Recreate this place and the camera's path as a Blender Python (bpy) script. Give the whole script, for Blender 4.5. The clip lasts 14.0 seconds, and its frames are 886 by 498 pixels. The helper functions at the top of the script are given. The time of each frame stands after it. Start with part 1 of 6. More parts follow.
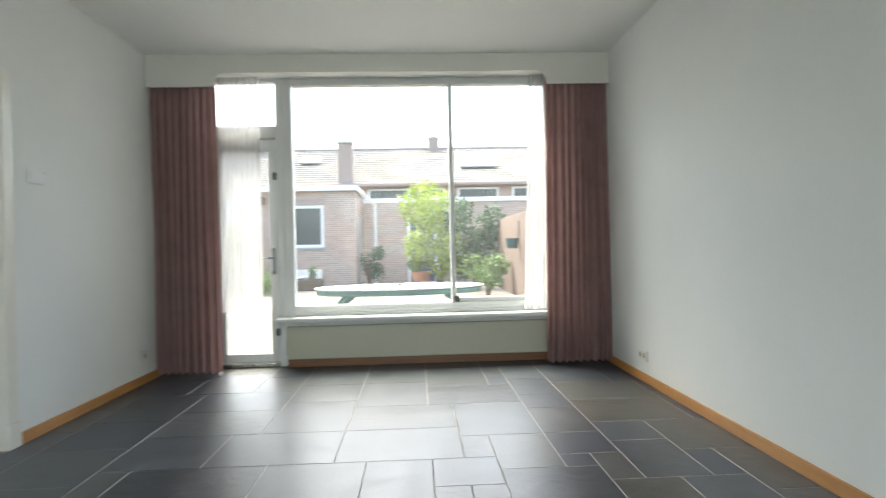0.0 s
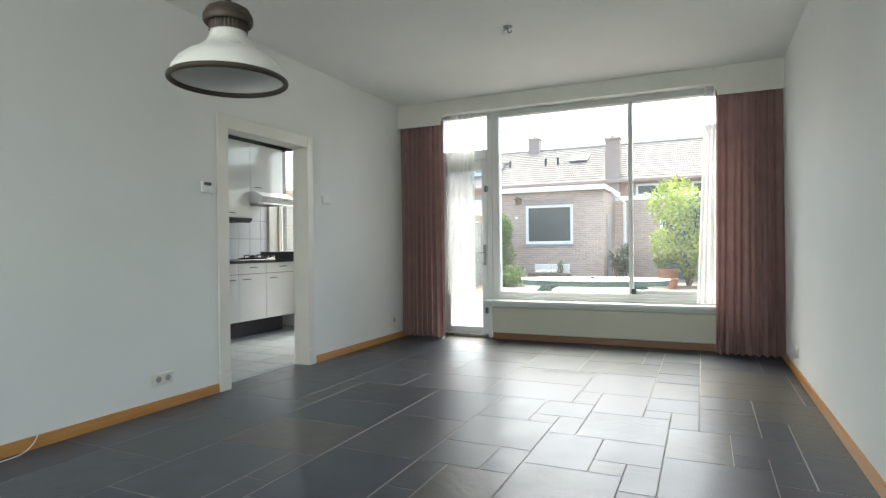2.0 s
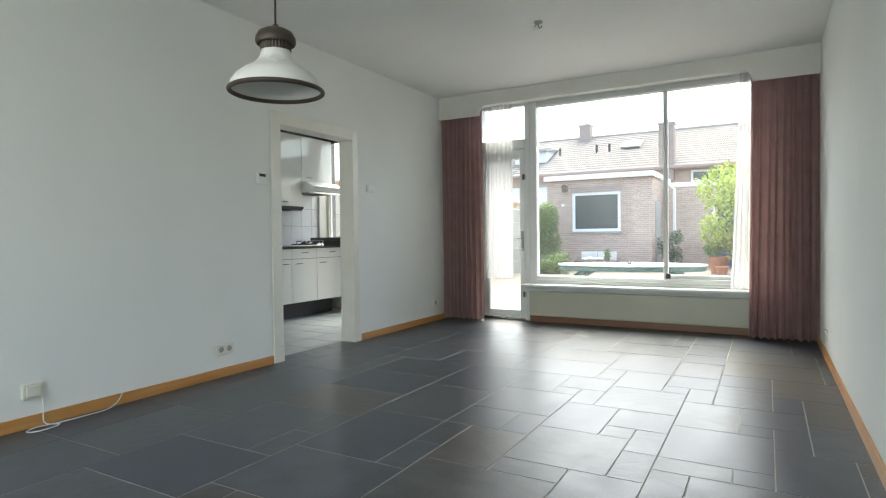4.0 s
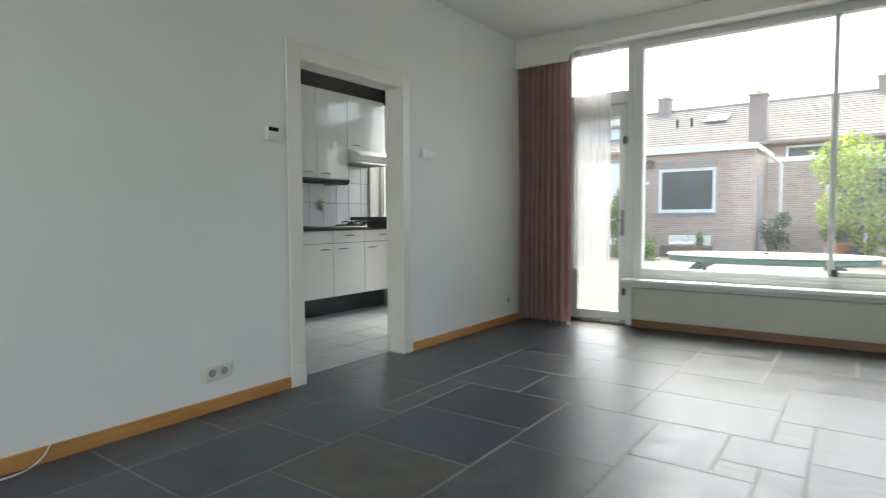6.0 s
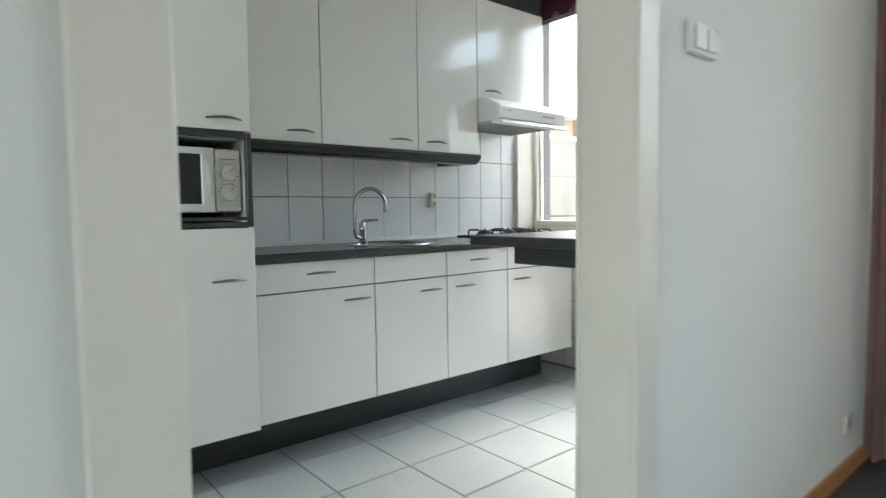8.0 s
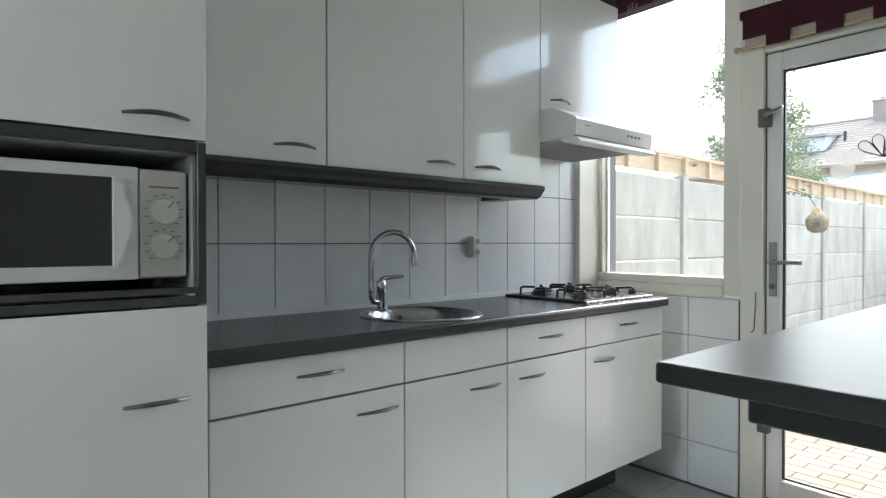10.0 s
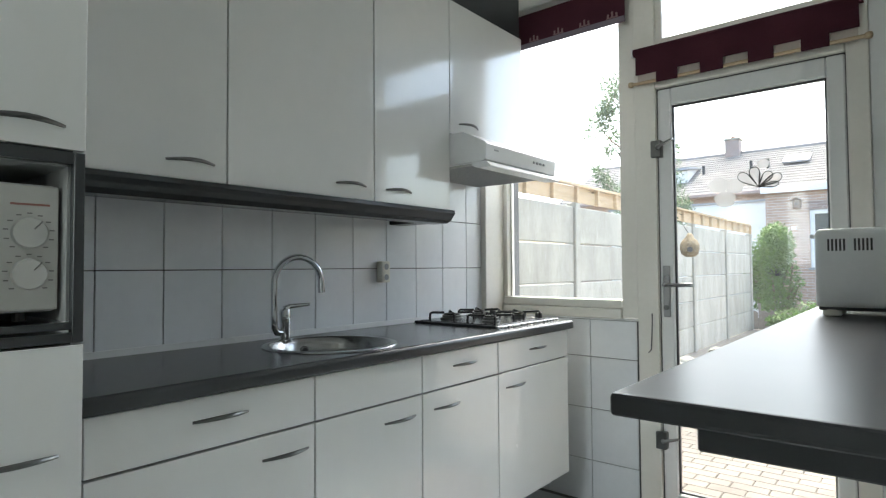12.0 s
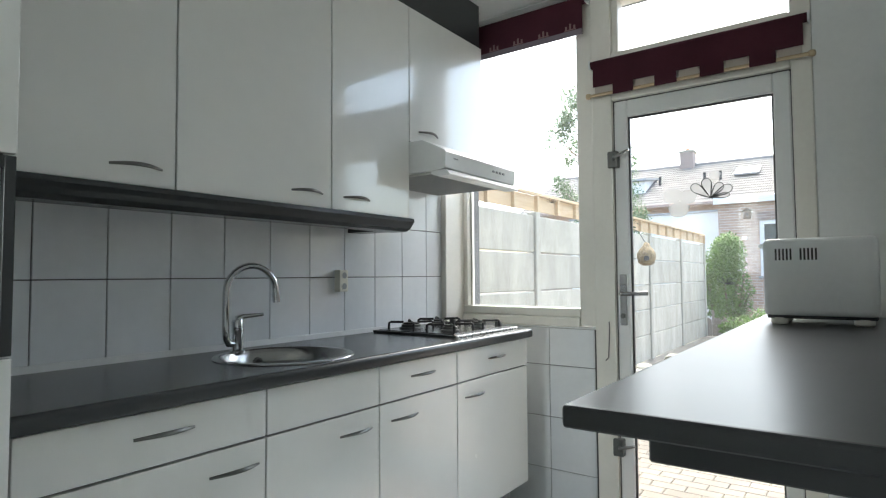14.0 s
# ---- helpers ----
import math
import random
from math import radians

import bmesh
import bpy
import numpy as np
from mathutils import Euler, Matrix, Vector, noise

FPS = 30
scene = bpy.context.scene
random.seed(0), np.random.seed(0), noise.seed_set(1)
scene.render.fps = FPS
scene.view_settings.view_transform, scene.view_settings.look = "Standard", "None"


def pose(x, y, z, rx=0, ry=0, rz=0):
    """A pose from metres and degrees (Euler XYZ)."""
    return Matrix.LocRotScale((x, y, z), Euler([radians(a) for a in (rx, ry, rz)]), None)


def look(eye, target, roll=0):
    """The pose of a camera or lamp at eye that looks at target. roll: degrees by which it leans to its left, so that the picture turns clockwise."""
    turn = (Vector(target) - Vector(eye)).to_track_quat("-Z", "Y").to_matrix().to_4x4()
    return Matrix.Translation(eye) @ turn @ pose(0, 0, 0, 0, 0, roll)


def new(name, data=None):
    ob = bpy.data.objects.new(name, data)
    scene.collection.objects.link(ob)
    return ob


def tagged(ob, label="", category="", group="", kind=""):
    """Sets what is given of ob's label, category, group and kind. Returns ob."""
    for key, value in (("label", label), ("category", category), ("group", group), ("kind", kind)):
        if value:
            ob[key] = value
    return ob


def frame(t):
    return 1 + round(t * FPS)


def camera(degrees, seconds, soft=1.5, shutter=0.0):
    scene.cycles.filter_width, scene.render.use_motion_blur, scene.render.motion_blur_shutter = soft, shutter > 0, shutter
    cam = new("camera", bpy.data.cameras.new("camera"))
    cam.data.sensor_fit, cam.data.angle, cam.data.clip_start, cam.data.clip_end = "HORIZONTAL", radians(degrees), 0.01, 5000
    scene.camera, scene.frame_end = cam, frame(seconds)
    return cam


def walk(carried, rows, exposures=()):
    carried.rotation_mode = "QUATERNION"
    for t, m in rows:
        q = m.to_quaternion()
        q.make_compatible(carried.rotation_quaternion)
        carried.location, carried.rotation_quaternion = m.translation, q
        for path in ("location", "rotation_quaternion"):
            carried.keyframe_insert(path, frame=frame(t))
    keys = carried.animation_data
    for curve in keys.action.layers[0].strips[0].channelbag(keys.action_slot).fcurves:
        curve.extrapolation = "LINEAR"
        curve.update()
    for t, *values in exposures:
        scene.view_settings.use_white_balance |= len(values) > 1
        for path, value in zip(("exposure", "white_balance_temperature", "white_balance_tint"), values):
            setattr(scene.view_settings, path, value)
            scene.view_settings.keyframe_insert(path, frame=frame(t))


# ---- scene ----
cam = camera(75.3, 14.0, soft=1.2, shutter=0.4)
PATH = [
    (0, (2.233, 0.175, 1.046), (2.327, 2.173, 1.042), -1.3),
    (0.5, (2.517, -0.133, 1.068), (2.233, 1.846, 1.067), -1.1),
    (1, (2.833, -0.379, 1.071), (2.356, 1.563, 1.072), -1.0),
    (1.5, (3.09, -0.616, 1.06), (2.388, 1.257, 1.06), -0.9),
    (2, (3.267, -0.844, 1.049), (2.441, 0.978, 1.045), -0.6),
    (2.5, (3.425, -0.982, 1.048), (2.551, 0.817, 1.039), -0.6),
    (3, (3.537, -1.103, 1.033), (2.604, 0.666, 1.02), -0.6),
    (5.5, (3.211, -0.485, 1.016), (2.143, 1.203, 0.915), -0.4),
    (6, (2.747, 0.107, 1.014), (1.575, 1.724, 0.907), -0.3),
    (6.5, (2.266, 0.674, 1.0), (0.963, 2.187, 0.892), -0.6),
    (7, (1.74, 1.274, 1.002), (0.359, 2.717, 0.89), -0.5),
    (7.5, (1.199, 1.846, 1.077), (-0.27, 3.197, 0.953), -0.7),
    (8, (0.71, 2.242, 1.101), (-0.822, 3.52, 0.972), -0.8),
    (8.5, (0.368, 2.475, 1.131), (-1.206, 3.702, 1.003), -0.3),
    (8.7, (0.269, 2.543, 1.151), (-1.31, 3.765, 1.038), -0.3),
    (10.8, (-0.268, 2.713, 1.194), (-1.707, 4.102, 1.235), -0.4),
    (11, (-0.27, 2.712, 1.191), (-1.67, 4.14, 1.237), -0.4),
    (11.5, (-0.278, 2.713, 1.194), (-1.607, 4.207, 1.249), -0.4),
    (12, (-0.279, 2.715, 1.193), (-1.552, 4.257, 1.258), -0.4),
    (12.5, (-0.284, 2.716, 1.197), (-1.52, 4.287, 1.269), -0.4),
    (13, (-0.284, 2.723, 1.196), (-1.498, 4.31, 1.277), -0.4),
    (13.5, (-0.282, 2.732, 1.195), (-1.471, 4.338, 1.282), -0.4),
    (14, (-0.278, 2.741, 1.195), (-1.448, 4.36, 1.288), -0.4),
]
EXPOSURE = [(0.0, 3.05, 6620, 0), (0.8, 2.95, 6620, 0), (2.5, 3.0, 6620, 0), (5.5, 2.95, 6620, 0), (6.0, 2.85, 6620, 0), (6.5, 2.98, 6620, 0), (7.0, 3.25, 6600, 0), (7.5, 3.3, 6570, 0), (8.0, 3.42, 6520, 1), (8.5, 3.32, 6480, 1), (11.0, 2.98, 6370, 1), (14.0, 2.98, 6370, 1)]
walk(cam, [(t, look(eye, target, roll)) for t, eye, target, roll in PATH], EXPOSURE)
SKY, STREET, FILL = 0.15, 9.5, 5.2

# ---- daylight: a bright hazy sky, a soft sun behind cloud ----
world = bpy.data.worlds.new("sky")
scene.world = world
world.use_nodes = True
wn = world.node_tree.nodes
sky = wn.new("ShaderNodeTexSky")
sky.sky_type, sky.sun_disc = "NISHITA", False
sky.sun_elevation, sky.sun_rotation = radians(60), radians(340)
sky.air_density, sky.dust_density, sky.ozone_density = 1.0, 6.0, 1.0
wn["Background"].inputs["Strength"].default_value = SKY
world.node_tree.links.new(sky.outputs["Color"], wn["Background"].inputs["Color"])
sun = new("sun", bpy.data.lights.new("sun", "SUN"))
sun.data.energy, sun.data.angle, sun.data.color = 1.1, radians(36), (1.0, 0.97, 0.93)
sun.matrix_world = look((0, 0, 30), (0.2, -0.48, 30 - 0.95))


def window_light(name, x, y, z, w, h, watts, aim, color=(1.0, 1.0, 1.0)):
    """An area lamp at an unseen opening behind the camera, in place of sky light."""
    ob = new(name, bpy.data.lights.new(name, "AREA"))
    ob.data.shape, ob.data.size, ob.data.size_y = "RECTANGLE", w, h
    ob.data.energy, ob.data.color = watts, color
    ob.matrix_world = look((x, y, z), (x + aim[0], y + aim[1], z + aim[2]))
    return ob


window_light("street_window_light", 1.95, -3.22, 1.55, 2.9, 1.5, STREET, (0, 1, -0.12))
# fill lamp added to brighten the kitchen; no such window is known
window_light("kitchen_side_light", -1.1, 0.16, 1.7, 0.8, 1.0, FILL, (0, 1, 0.12))


# ---- materials ----
def mat(name, c1, c2=None, rough=0.5, metal=0.0, scale=3.0, fine=60.0, bump=0.05, depth=0.002, vary=0.0, spec=0.5, rvar=0.08, stretch=(1, 1, 1), coat=0.0):
    """A surface whose colour wanders between c1 and c2 at two scales, with fine relief."""
    c2 = c2 or tuple(v * 0.9 for v in c1)
    m = bpy.data.materials.new(name)
    m.use_nodes = True
    n, l = m.node_tree.nodes, m.node_tree.links
    b = n["Principled BSDF"]
    geo = n.new("ShaderNodeNewGeometry")
    mp = n.new("ShaderNodeMapping")
    mp.inputs["Scale"].default_value = stretch
    l.new(geo.outputs["Position"], mp.inputs["Vector"])
    big, small = n.new("ShaderNodeTexNoise"), n.new("ShaderNodeTexNoise")
    big.inputs["Scale"].default_value, big.inputs["Detail"].default_value = scale, 4
    small.inputs["Scale"].default_value, small.inputs["Detail"].default_value = fine, 5
    for t in (big, small):
        l.new(mp.outputs["Vector"], t.inputs["Vector"])
    add = n.new("ShaderNodeMath")
    add.operation = "MULTIPLY_ADD"
    l.new(small.outputs["Fac"], add.inputs[0])
    add.inputs[1].default_value = 0.5
    l.new(big.outputs["Fac"], add.inputs[2])
    ramp = n.new("ShaderNodeMapRange")
    ramp.inputs["From Min"].default_value, ramp.inputs["From Max"].default_value = 0.5, 1.0
    l.new(add.outputs[0], ramp.inputs["Value"])
    mix = n.new("ShaderNodeMix")
    mix.data_type = "RGBA"
    mix.inputs[6].default_value, mix.inputs[7].default_value = (*c1, 1), (*c2, 1)
    l.new(ramp.outputs["Result"], mix.inputs[0])
    col = mix.outputs[2]
    if vary:
        info, hsv, mr = n.new("ShaderNodeObjectInfo"), n.new("ShaderNodeHueSaturation"), n.new("ShaderNodeMapRange")
        mr.inputs["To Min"].default_value, mr.inputs["To Max"].default_value = 1 - vary, 1 + vary
        l.new(info.outputs["Random"], mr.inputs["Value"])
        l.new(mr.outputs["Result"], hsv.inputs["Value"])
        l.new(col, hsv.inputs["Color"])
        col = hsv.outputs["Color"]
    l.new(col, b.inputs["Base Color"])
    rr = n.new("ShaderNodeMapRange")
    rr.inputs["To Min"].default_value, rr.inputs["To Max"].default_value = max(0.02, rough - rvar), rough + rvar
    l.new(big.outputs["Fac"], rr.inputs["Value"])
    l.new(rr.outputs["Result"], b.inputs["Roughness"])
    b.inputs["Metallic"].default_value = metal
    b.inputs["Specular IOR Level"].default_value = spec
    b.inputs["Coat Weight"].default_value = coat
    b.inputs["Coat Roughness"].default_value = 0.07
    if bump:
        bp = n.new("ShaderNodeBump")
        bp.inputs["Strength"].default_value, bp.inputs["Distance"].default_value = bump, depth
        l.new(add.outputs[0], bp.inputs["Height"])
        l.new(bp.outputs["Normal"], b.inputs["Normal"])
    return m


def slate_material():
    m = mat("slate", (0.036, 0.039, 0.044), (0.102, 0.105, 0.108), rough=0.36, scale=6, fine=95, bump=0.12, depth=0.003, rvar=0.12, spec=0.44)
    n, l = m.node_tree.nodes, m.node_tree.links
    b = n["Principled BSDF"]
    old = b.inputs["Base Color"].links[0].from_socket
    info, ramp, mul = n.new("ShaderNodeObjectInfo"), n.new("ShaderNodeValToRGB"), n.new("ShaderNodeMix")
    ramp.color_ramp.interpolation = "CONSTANT"
    el = ramp.color_ramp.elements
    el[0].color, el[1].color, el[1].position = (0.85, 0.93, 1.06, 1), (0.62, 0.70, 0.90, 1), 0.22
    for p, c in ((0.42, (0.98, 0.96, 0.92, 1)), (0.52, (0.80, 0.84, 0.90, 1)), (0.72, (1.04, 0.95, 0.82, 1)), (0.80, (0.55, 0.60, 0.70, 1)), (0.90, (0.92, 0.97, 1.05, 1))):
        e = el.new(p)
        e.color = c
    mul.data_type, mul.blend_type = "RGBA", "MULTIPLY"
    mul.inputs[0].default_value = 1.0
    l.new(info.outputs["Random"], ramp.inputs["Fac"])
    l.new(old, mul.inputs[6])
    l.new(ramp.outputs["Color"], mul.inputs[7])
    l.new(mul.outputs[2], b.inputs["Base Color"])
    # cleft faces: long shallow ripples, strong on some slabs and faint on others
    geo, cleft, amount, bump = n.new("ShaderNodeNewGeometry"), n.new("ShaderNodeTexNoise"), n.new("ShaderNodeMapRange"), n.new("ShaderNodeBump")
    cleft.inputs["Scale"].default_value, cleft.inputs["Detail"].default_value, cleft.inputs["Distortion"].default_value = 5.0, 3, 1.6
    amount.inputs["From Min"].default_value, amount.inputs["To Min"].default_value, amount.inputs["To Max"].default_value = 0.35, 0.04, 0.35
    l.new(geo.outputs["Position"], cleft.inputs["Vector"])
    l.new(info.outputs["Random"], amount.inputs["Value"])
    l.new(cleft.outputs["Fac"], bump.inputs["Height"])
    l.new(amount.outputs["Result"], bump.inputs["Strength"])
    bump.inputs["Distance"].default_value = 0.009
    l.new(b.inputs["Normal"].links[0].from_socket, bump.inputs["Normal"])
    l.new(bump.outputs["Normal"], b.inputs["Normal"])
    return m


def glass_material(name, veil_min, veil_max, tint=(1, 1, 1), gloss=0.02):
    m = bpy.data.materials.new(name)
    m.use_nodes = True
    n, l = m.node_tree.nodes, m.node_tree.links
    out = n["Material Output"]
    tr, gl, mx, fr = n.new("ShaderNodeBsdfTransparent"), n.new("ShaderNodeBsdfGlossy"), n.new("ShaderNodeMixShader"), n.new("ShaderNodeFresnel")
    tr.inputs["Color"].default_value = (*tint, 1)
    gl.inputs["Roughness"].default_value = gloss
    fr.inputs["IOR"].default_value = 1.22
    l.new(fr.outputs[0], mx.inputs[0])
    l.new(tr.outputs[0], mx.inputs[1])
    l.new(gl.outputs[0], mx.inputs[2])
    film, veil_noise, tx = n.new("ShaderNodeBsdfTranslucent"), n.new("ShaderNodeTexNoise"), n.new("ShaderNodeMixShader")
    film.inputs["Color"].default_value = (0.9, 0.92, 0.94, 1)          # pale veil put into the pane, imitating glare over the view
    veil_noise.inputs["Scale"].default_value, veil_noise.inputs["Detail"].default_value = 2.2, 5
    amount = n.new("ShaderNodeMapRange")
    amount.inputs["From Min"].default_value, amount.inputs["From Max"].default_value = 0.25, 0.75
    amount.inputs["To Min"].default_value, amount.inputs["To Max"].default_value = veil_min, veil_max
    geo = n.new("ShaderNodeNewGeometry")
    l.new(geo.outputs["Position"], veil_noise.inputs["Vector"])
    l.new(veil_noise.outputs["Fac"], amount.inputs["Value"])
    l.new(amount.outputs["Result"], tx.inputs[0])
    l.new(mx.outputs[0], tx.inputs[1])
    l.new(film.outputs[0], tx.inputs[2])
    l.new(tx.outputs[0], out.inputs["Surface"])
    return m


def cloth_material(name, c1, c2, through_it, clear=0.0):
    """Woven cloth that lets part of the light through."""
    m = mat(name, c1, c2, rough=0.9, scale=6, fine=220, bump=0.15, depth=0.001, spec=0.1)
    n, l = m.node_tree.nodes, m.node_tree.links
    b, out = n["Principled BSDF"], n["Material Output"]
    tl, mx = n.new("ShaderNodeBsdfTranslucent"), n.new("ShaderNodeMixShader")
    tl.inputs["Color"].default_value = (*c1, 1)
    mx.inputs[0].default_value = through_it
    l.new(b.outputs[0], mx.inputs[1])
    l.new(tl.outputs[0], mx.inputs[2])
    last = mx.outputs[0]
    if clear:
        tr, mz = n.new("ShaderNodeBsdfTransparent"), n.new("ShaderNodeMixShader")
        mz.inputs[0].default_value = clear
        l.new(last, mz.inputs[1])
        l.new(tr.outputs[0], mz.inputs[2])
        last = mz.outputs[0]
    l.new(last, out.inputs["Surface"])
    return m


def brick_material(name, c1, c2, mortar, sx=0.21, sz=0.062):
    m = mat(name, c1, c2, rough=0.85, scale=2, fine=30, bump=0.3)
    n, l = m.node_tree.nodes, m.node_tree.links
    b = n["Principled BSDF"]
    geo, sep, com, add = n.new("ShaderNodeNewGeometry"), n.new("ShaderNodeSeparateXYZ"), n.new("ShaderNodeCombineXYZ"), n.new("ShaderNodeMath")
    l.new(geo.outputs["Position"], sep.inputs[0])
    l.new(sep.outputs["X"], add.inputs[0])
    l.new(sep.outputs["Y"], add.inputs[1])
    l.new(add.outputs[0], com.inputs["X"])
    l.new(sep.outputs["Z"], com.inputs["Y"])
    br = n.new("ShaderNodeTexBrick")
    br.inputs["Color1"].default_value, br.inputs["Color2"].default_value, br.inputs["Mortar"].default_value = (*c1, 1), (*c2, 1), (*mortar, 1)
    br.inputs["Scale"].default_value = 1.0
    br.inputs["Mortar Size"].default_value = 0.006
    br.inputs["Brick Width"].default_value, br.inputs["Row Height"].default_value = sx, sz
    l.new(com.outputs[0], br.inputs["Vector"])
    l.new(br.outputs["Color"], b.inputs["Base Color"])
    bp = n.new("ShaderNodeBump")
    bp.inputs["Strength"].default_value, bp.inputs["Distance"].default_value, bp.invert = 0.8, 0.006, True
    l.new(br.outputs["Fac"], bp.inputs["Height"])
    l.new(bp.outputs["Normal"], b.inputs["Normal"])
    return m


M_WALL = mat("painted_wallpaper", (0.78, 0.79, 0.77), (0.73, 0.745, 0.73), rough=0.75, scale=1.2, fine=90, bump=0.22, depth=0.002, spec=0.25)
M_CEIL = mat("painted_ceiling", (0.80, 0.80, 0.78), (0.75, 0.75, 0.73), rough=0.85, scale=1.0, fine=45, bump=0.3, depth=0.004, spec=0.2)
M_PELMET = mat("cream_painted_board", (0.72, 0.71, 0.66), (0.66, 0.65, 0.60), rough=0.55, scale=2, fine=40, bump=0.06)
M_TRIM = mat("cream_gloss_paint", (0.76, 0.74, 0.68), (0.70, 0.68, 0.62), rough=0.32, scale=4, fine=50, bump=0.08, depth=0.001)
M_FRAME = mat("white_window_paint", (0.74, 0.75, 0.74), (0.68, 0.69, 0.68), rough=0.35, scale=3, fine=50, bump=0.06, depth=0.001)
M_OAK = mat("varnished_pine", (0.42, 0.19, 0.055), (0.52, 0.27, 0.09), rough=0.38, scale=2.5, fine=30, bump=0.08, stretch=(3, 1, 14), depth=0.001)
M_OAKDARK = mat("shaded_hardwood", (0.20, 0.09, 0.045), (0.27, 0.13, 0.06), rough=0.4, scale=3, fine=30, bump=0.08, stretch=(1, 3, 14))
M_SLATE = slate_material()
M_GROUT = mat("pale_grout", (0.44, 0.42, 0.38), (0.33, 0.31, 0.28), rough=0.9, scale=4, fine=120, bump=0.3)
M_KTILE = mat("pale_floor_tile", (0.41, 0.44, 0.455), (0.36, 0.39, 0.405), rough=0.32, scale=3, fine=60, bump=0.03, vary=0.04, depth=0.002)
M_KGROUT = mat("dark_floor_grout", (0.16, 0.16, 0.16), (0.12, 0.12, 0.12), rough=0.9, scale=4, fine=120)
M_WTILE = mat("white_wall_tile", (0.76, 0.78, 0.80), (0.71, 0.73, 0.75), rough=0.12, scale=7, fine=30, bump=0.05, vary=0.025, depth=0.001, rvar=0.04)
M_WGROUT = mat("grey_wall_grout", (0.13, 0.13, 0.13), (0.10, 0.10, 0.10), rough=0.9)
M_GLASS = glass_material("window_glass", 0.006, 0.014)
M_KGLASS = glass_material("kitchen_glass", 0.005, 0.011)
M_CURTAIN = cloth_material("burgundy_curtain_cloth", (0.50, 0.352, 0.338), (0.41, 0.283, 0.272), 0.15)
M_SHEER = cloth_material("white_voile", (0.66, 0.67, 0.68), (0.57, 0.58, 0.59), 0.45, 0.28)
M_RAD = mat("cream_radiator_enamel", (0.52, 0.505, 0.405), (0.47, 0.455, 0.37), rough=0.35, scale=2, fine=30, bump=0.03)
M_PLASTIC = mat("ivory_plastic", (0.70, 0.68, 0.60), (0.65, 0.63, 0.55), rough=0.35, bump=0.02)
M_WHITEP = mat("white_plastic", (0.76, 0.77, 0.77), (0.71, 0.72, 0.72), rough=0.3, bump=0.02)
M_PANEL = mat("ivory_panel", (0.62, 0.62, 0.585), (0.57, 0.57, 0.54), rough=0.38, bump=0.02)
M_DARKP = mat("dark_plastic", (0.03, 0.03, 0.032), (0.02, 0.02, 0.022), rough=0.35, bump=0.02)
M_GREYP = mat("grey_plastic", (0.30, 0.31, 0.32), (0.26, 0.27, 0.28), rough=0.4, bump=0.02)
M_LAC = mat("white_lacquered_front", (0.80, 0.81, 0.79), (0.77, 0.78, 0.76), rough=0.25, scale=2, fine=16, bump=0.02, depth=0.002, rvar=0.05, coat=1.0)
M_CARC = mat("white_melamine", (0.70, 0.71, 0.70), (0.65, 0.66, 0.65), rough=0.45, bump=0.03)
M_BLACK = mat("charcoal_laminate", (0.046, 0.049, 0.052), (0.040, 0.043, 0.046), rough=0.25, scale=1.5, fine=300, bump=0.0, rvar=0.03, spec=0.5)
M_BAR = mat("matt_charcoal_laminate", (0.046, 0.049, 0.052), (0.040, 0.043, 0.046), rough=0.33, scale=1.5, fine=300, bump=0.0, rvar=0.03, spec=0.32)
M_CHROME = mat("chrome", (0.52, 0.53, 0.54), (0.48, 0.49, 0.50), rough=0.07, metal=1.0, bump=0.0, rvar=0.03)
M_STEEL = mat("brushed_steel", (0.40, 0.40, 0.40), (0.33, 0.33, 0.33), rough=0.28, metal=1.0, scale=6, fine=140, bump=0.06, stretch=(1, 8, 1))
M_HANDLE = mat("dull_nickel", (0.19, 0.19, 0.185), (0.155, 0.155, 0.15), rough=0.3, metal=1.0, bump=0.02)
M_BURNER = mat("grey_burner_metal", (0.10, 0.10, 0.10), (0.07, 0.07, 0.07), rough=0.4, metal=0.8, fine=120, bump=0.1)
M_IRON = mat("black_cast_iron", (0.015, 0.015, 0.016), (0.02, 0.02, 0.021), rough=0.6, fine=150, bump=0.2, spec=0.2)
M_DGLASS = mat("dark_oven_glass", (0.012, 0.013, 0.014), (0.016, 0.017, 0.018), rough=0.07, bump=0.0, rvar=0.02)
M_FILTER = mat("pale_filter_mesh", (0.52, 0.52, 0.50), (0.44, 0.44, 0.42), rough=0.5, fine=200, bump=0.2)
M_ENAMEL = mat("white_lamp_glass", (0.74, 0.73, 0.69), (0.68, 0.67, 0.63), rough=0.3, bump=0.03)
M_BRONZE = mat("dark_brown_metal", (0.055, 0.042, 0.032), (0.085, 0.065, 0.05), rough=0.5, metal=0.3, fine=80, bump=0.15)
M_CORD = mat("black_cord", (0.02, 0.02, 0.02), rough=0.7, bump=0.05)
M_WCORD = mat("white_cord", (0.70, 0.70, 0.68), rough=0.5, bump=0.02)
M_BLIND = cloth_material("burgundy_blind_cloth", (0.075, 0.024, 0.034), (0.055, 0.018, 0.026), 0.12)
M_BLINDP = mat("faded_print", (0.24, 0.15, 0.15), (0.18, 0.11, 0.11), rough=0.9, bump=0.02)
M_BLINDH = mat("faded_mauve_band", (0.20, 0.17, 0.20), (0.15, 0.12, 0.15), rough=0.9, bump=0.02)
M_HEM = mat("pale_hem_cloth", (0.50, 0.45, 0.40), (0.42, 0.38, 0.33), rough=0.9, fine=200, bump=0.1)
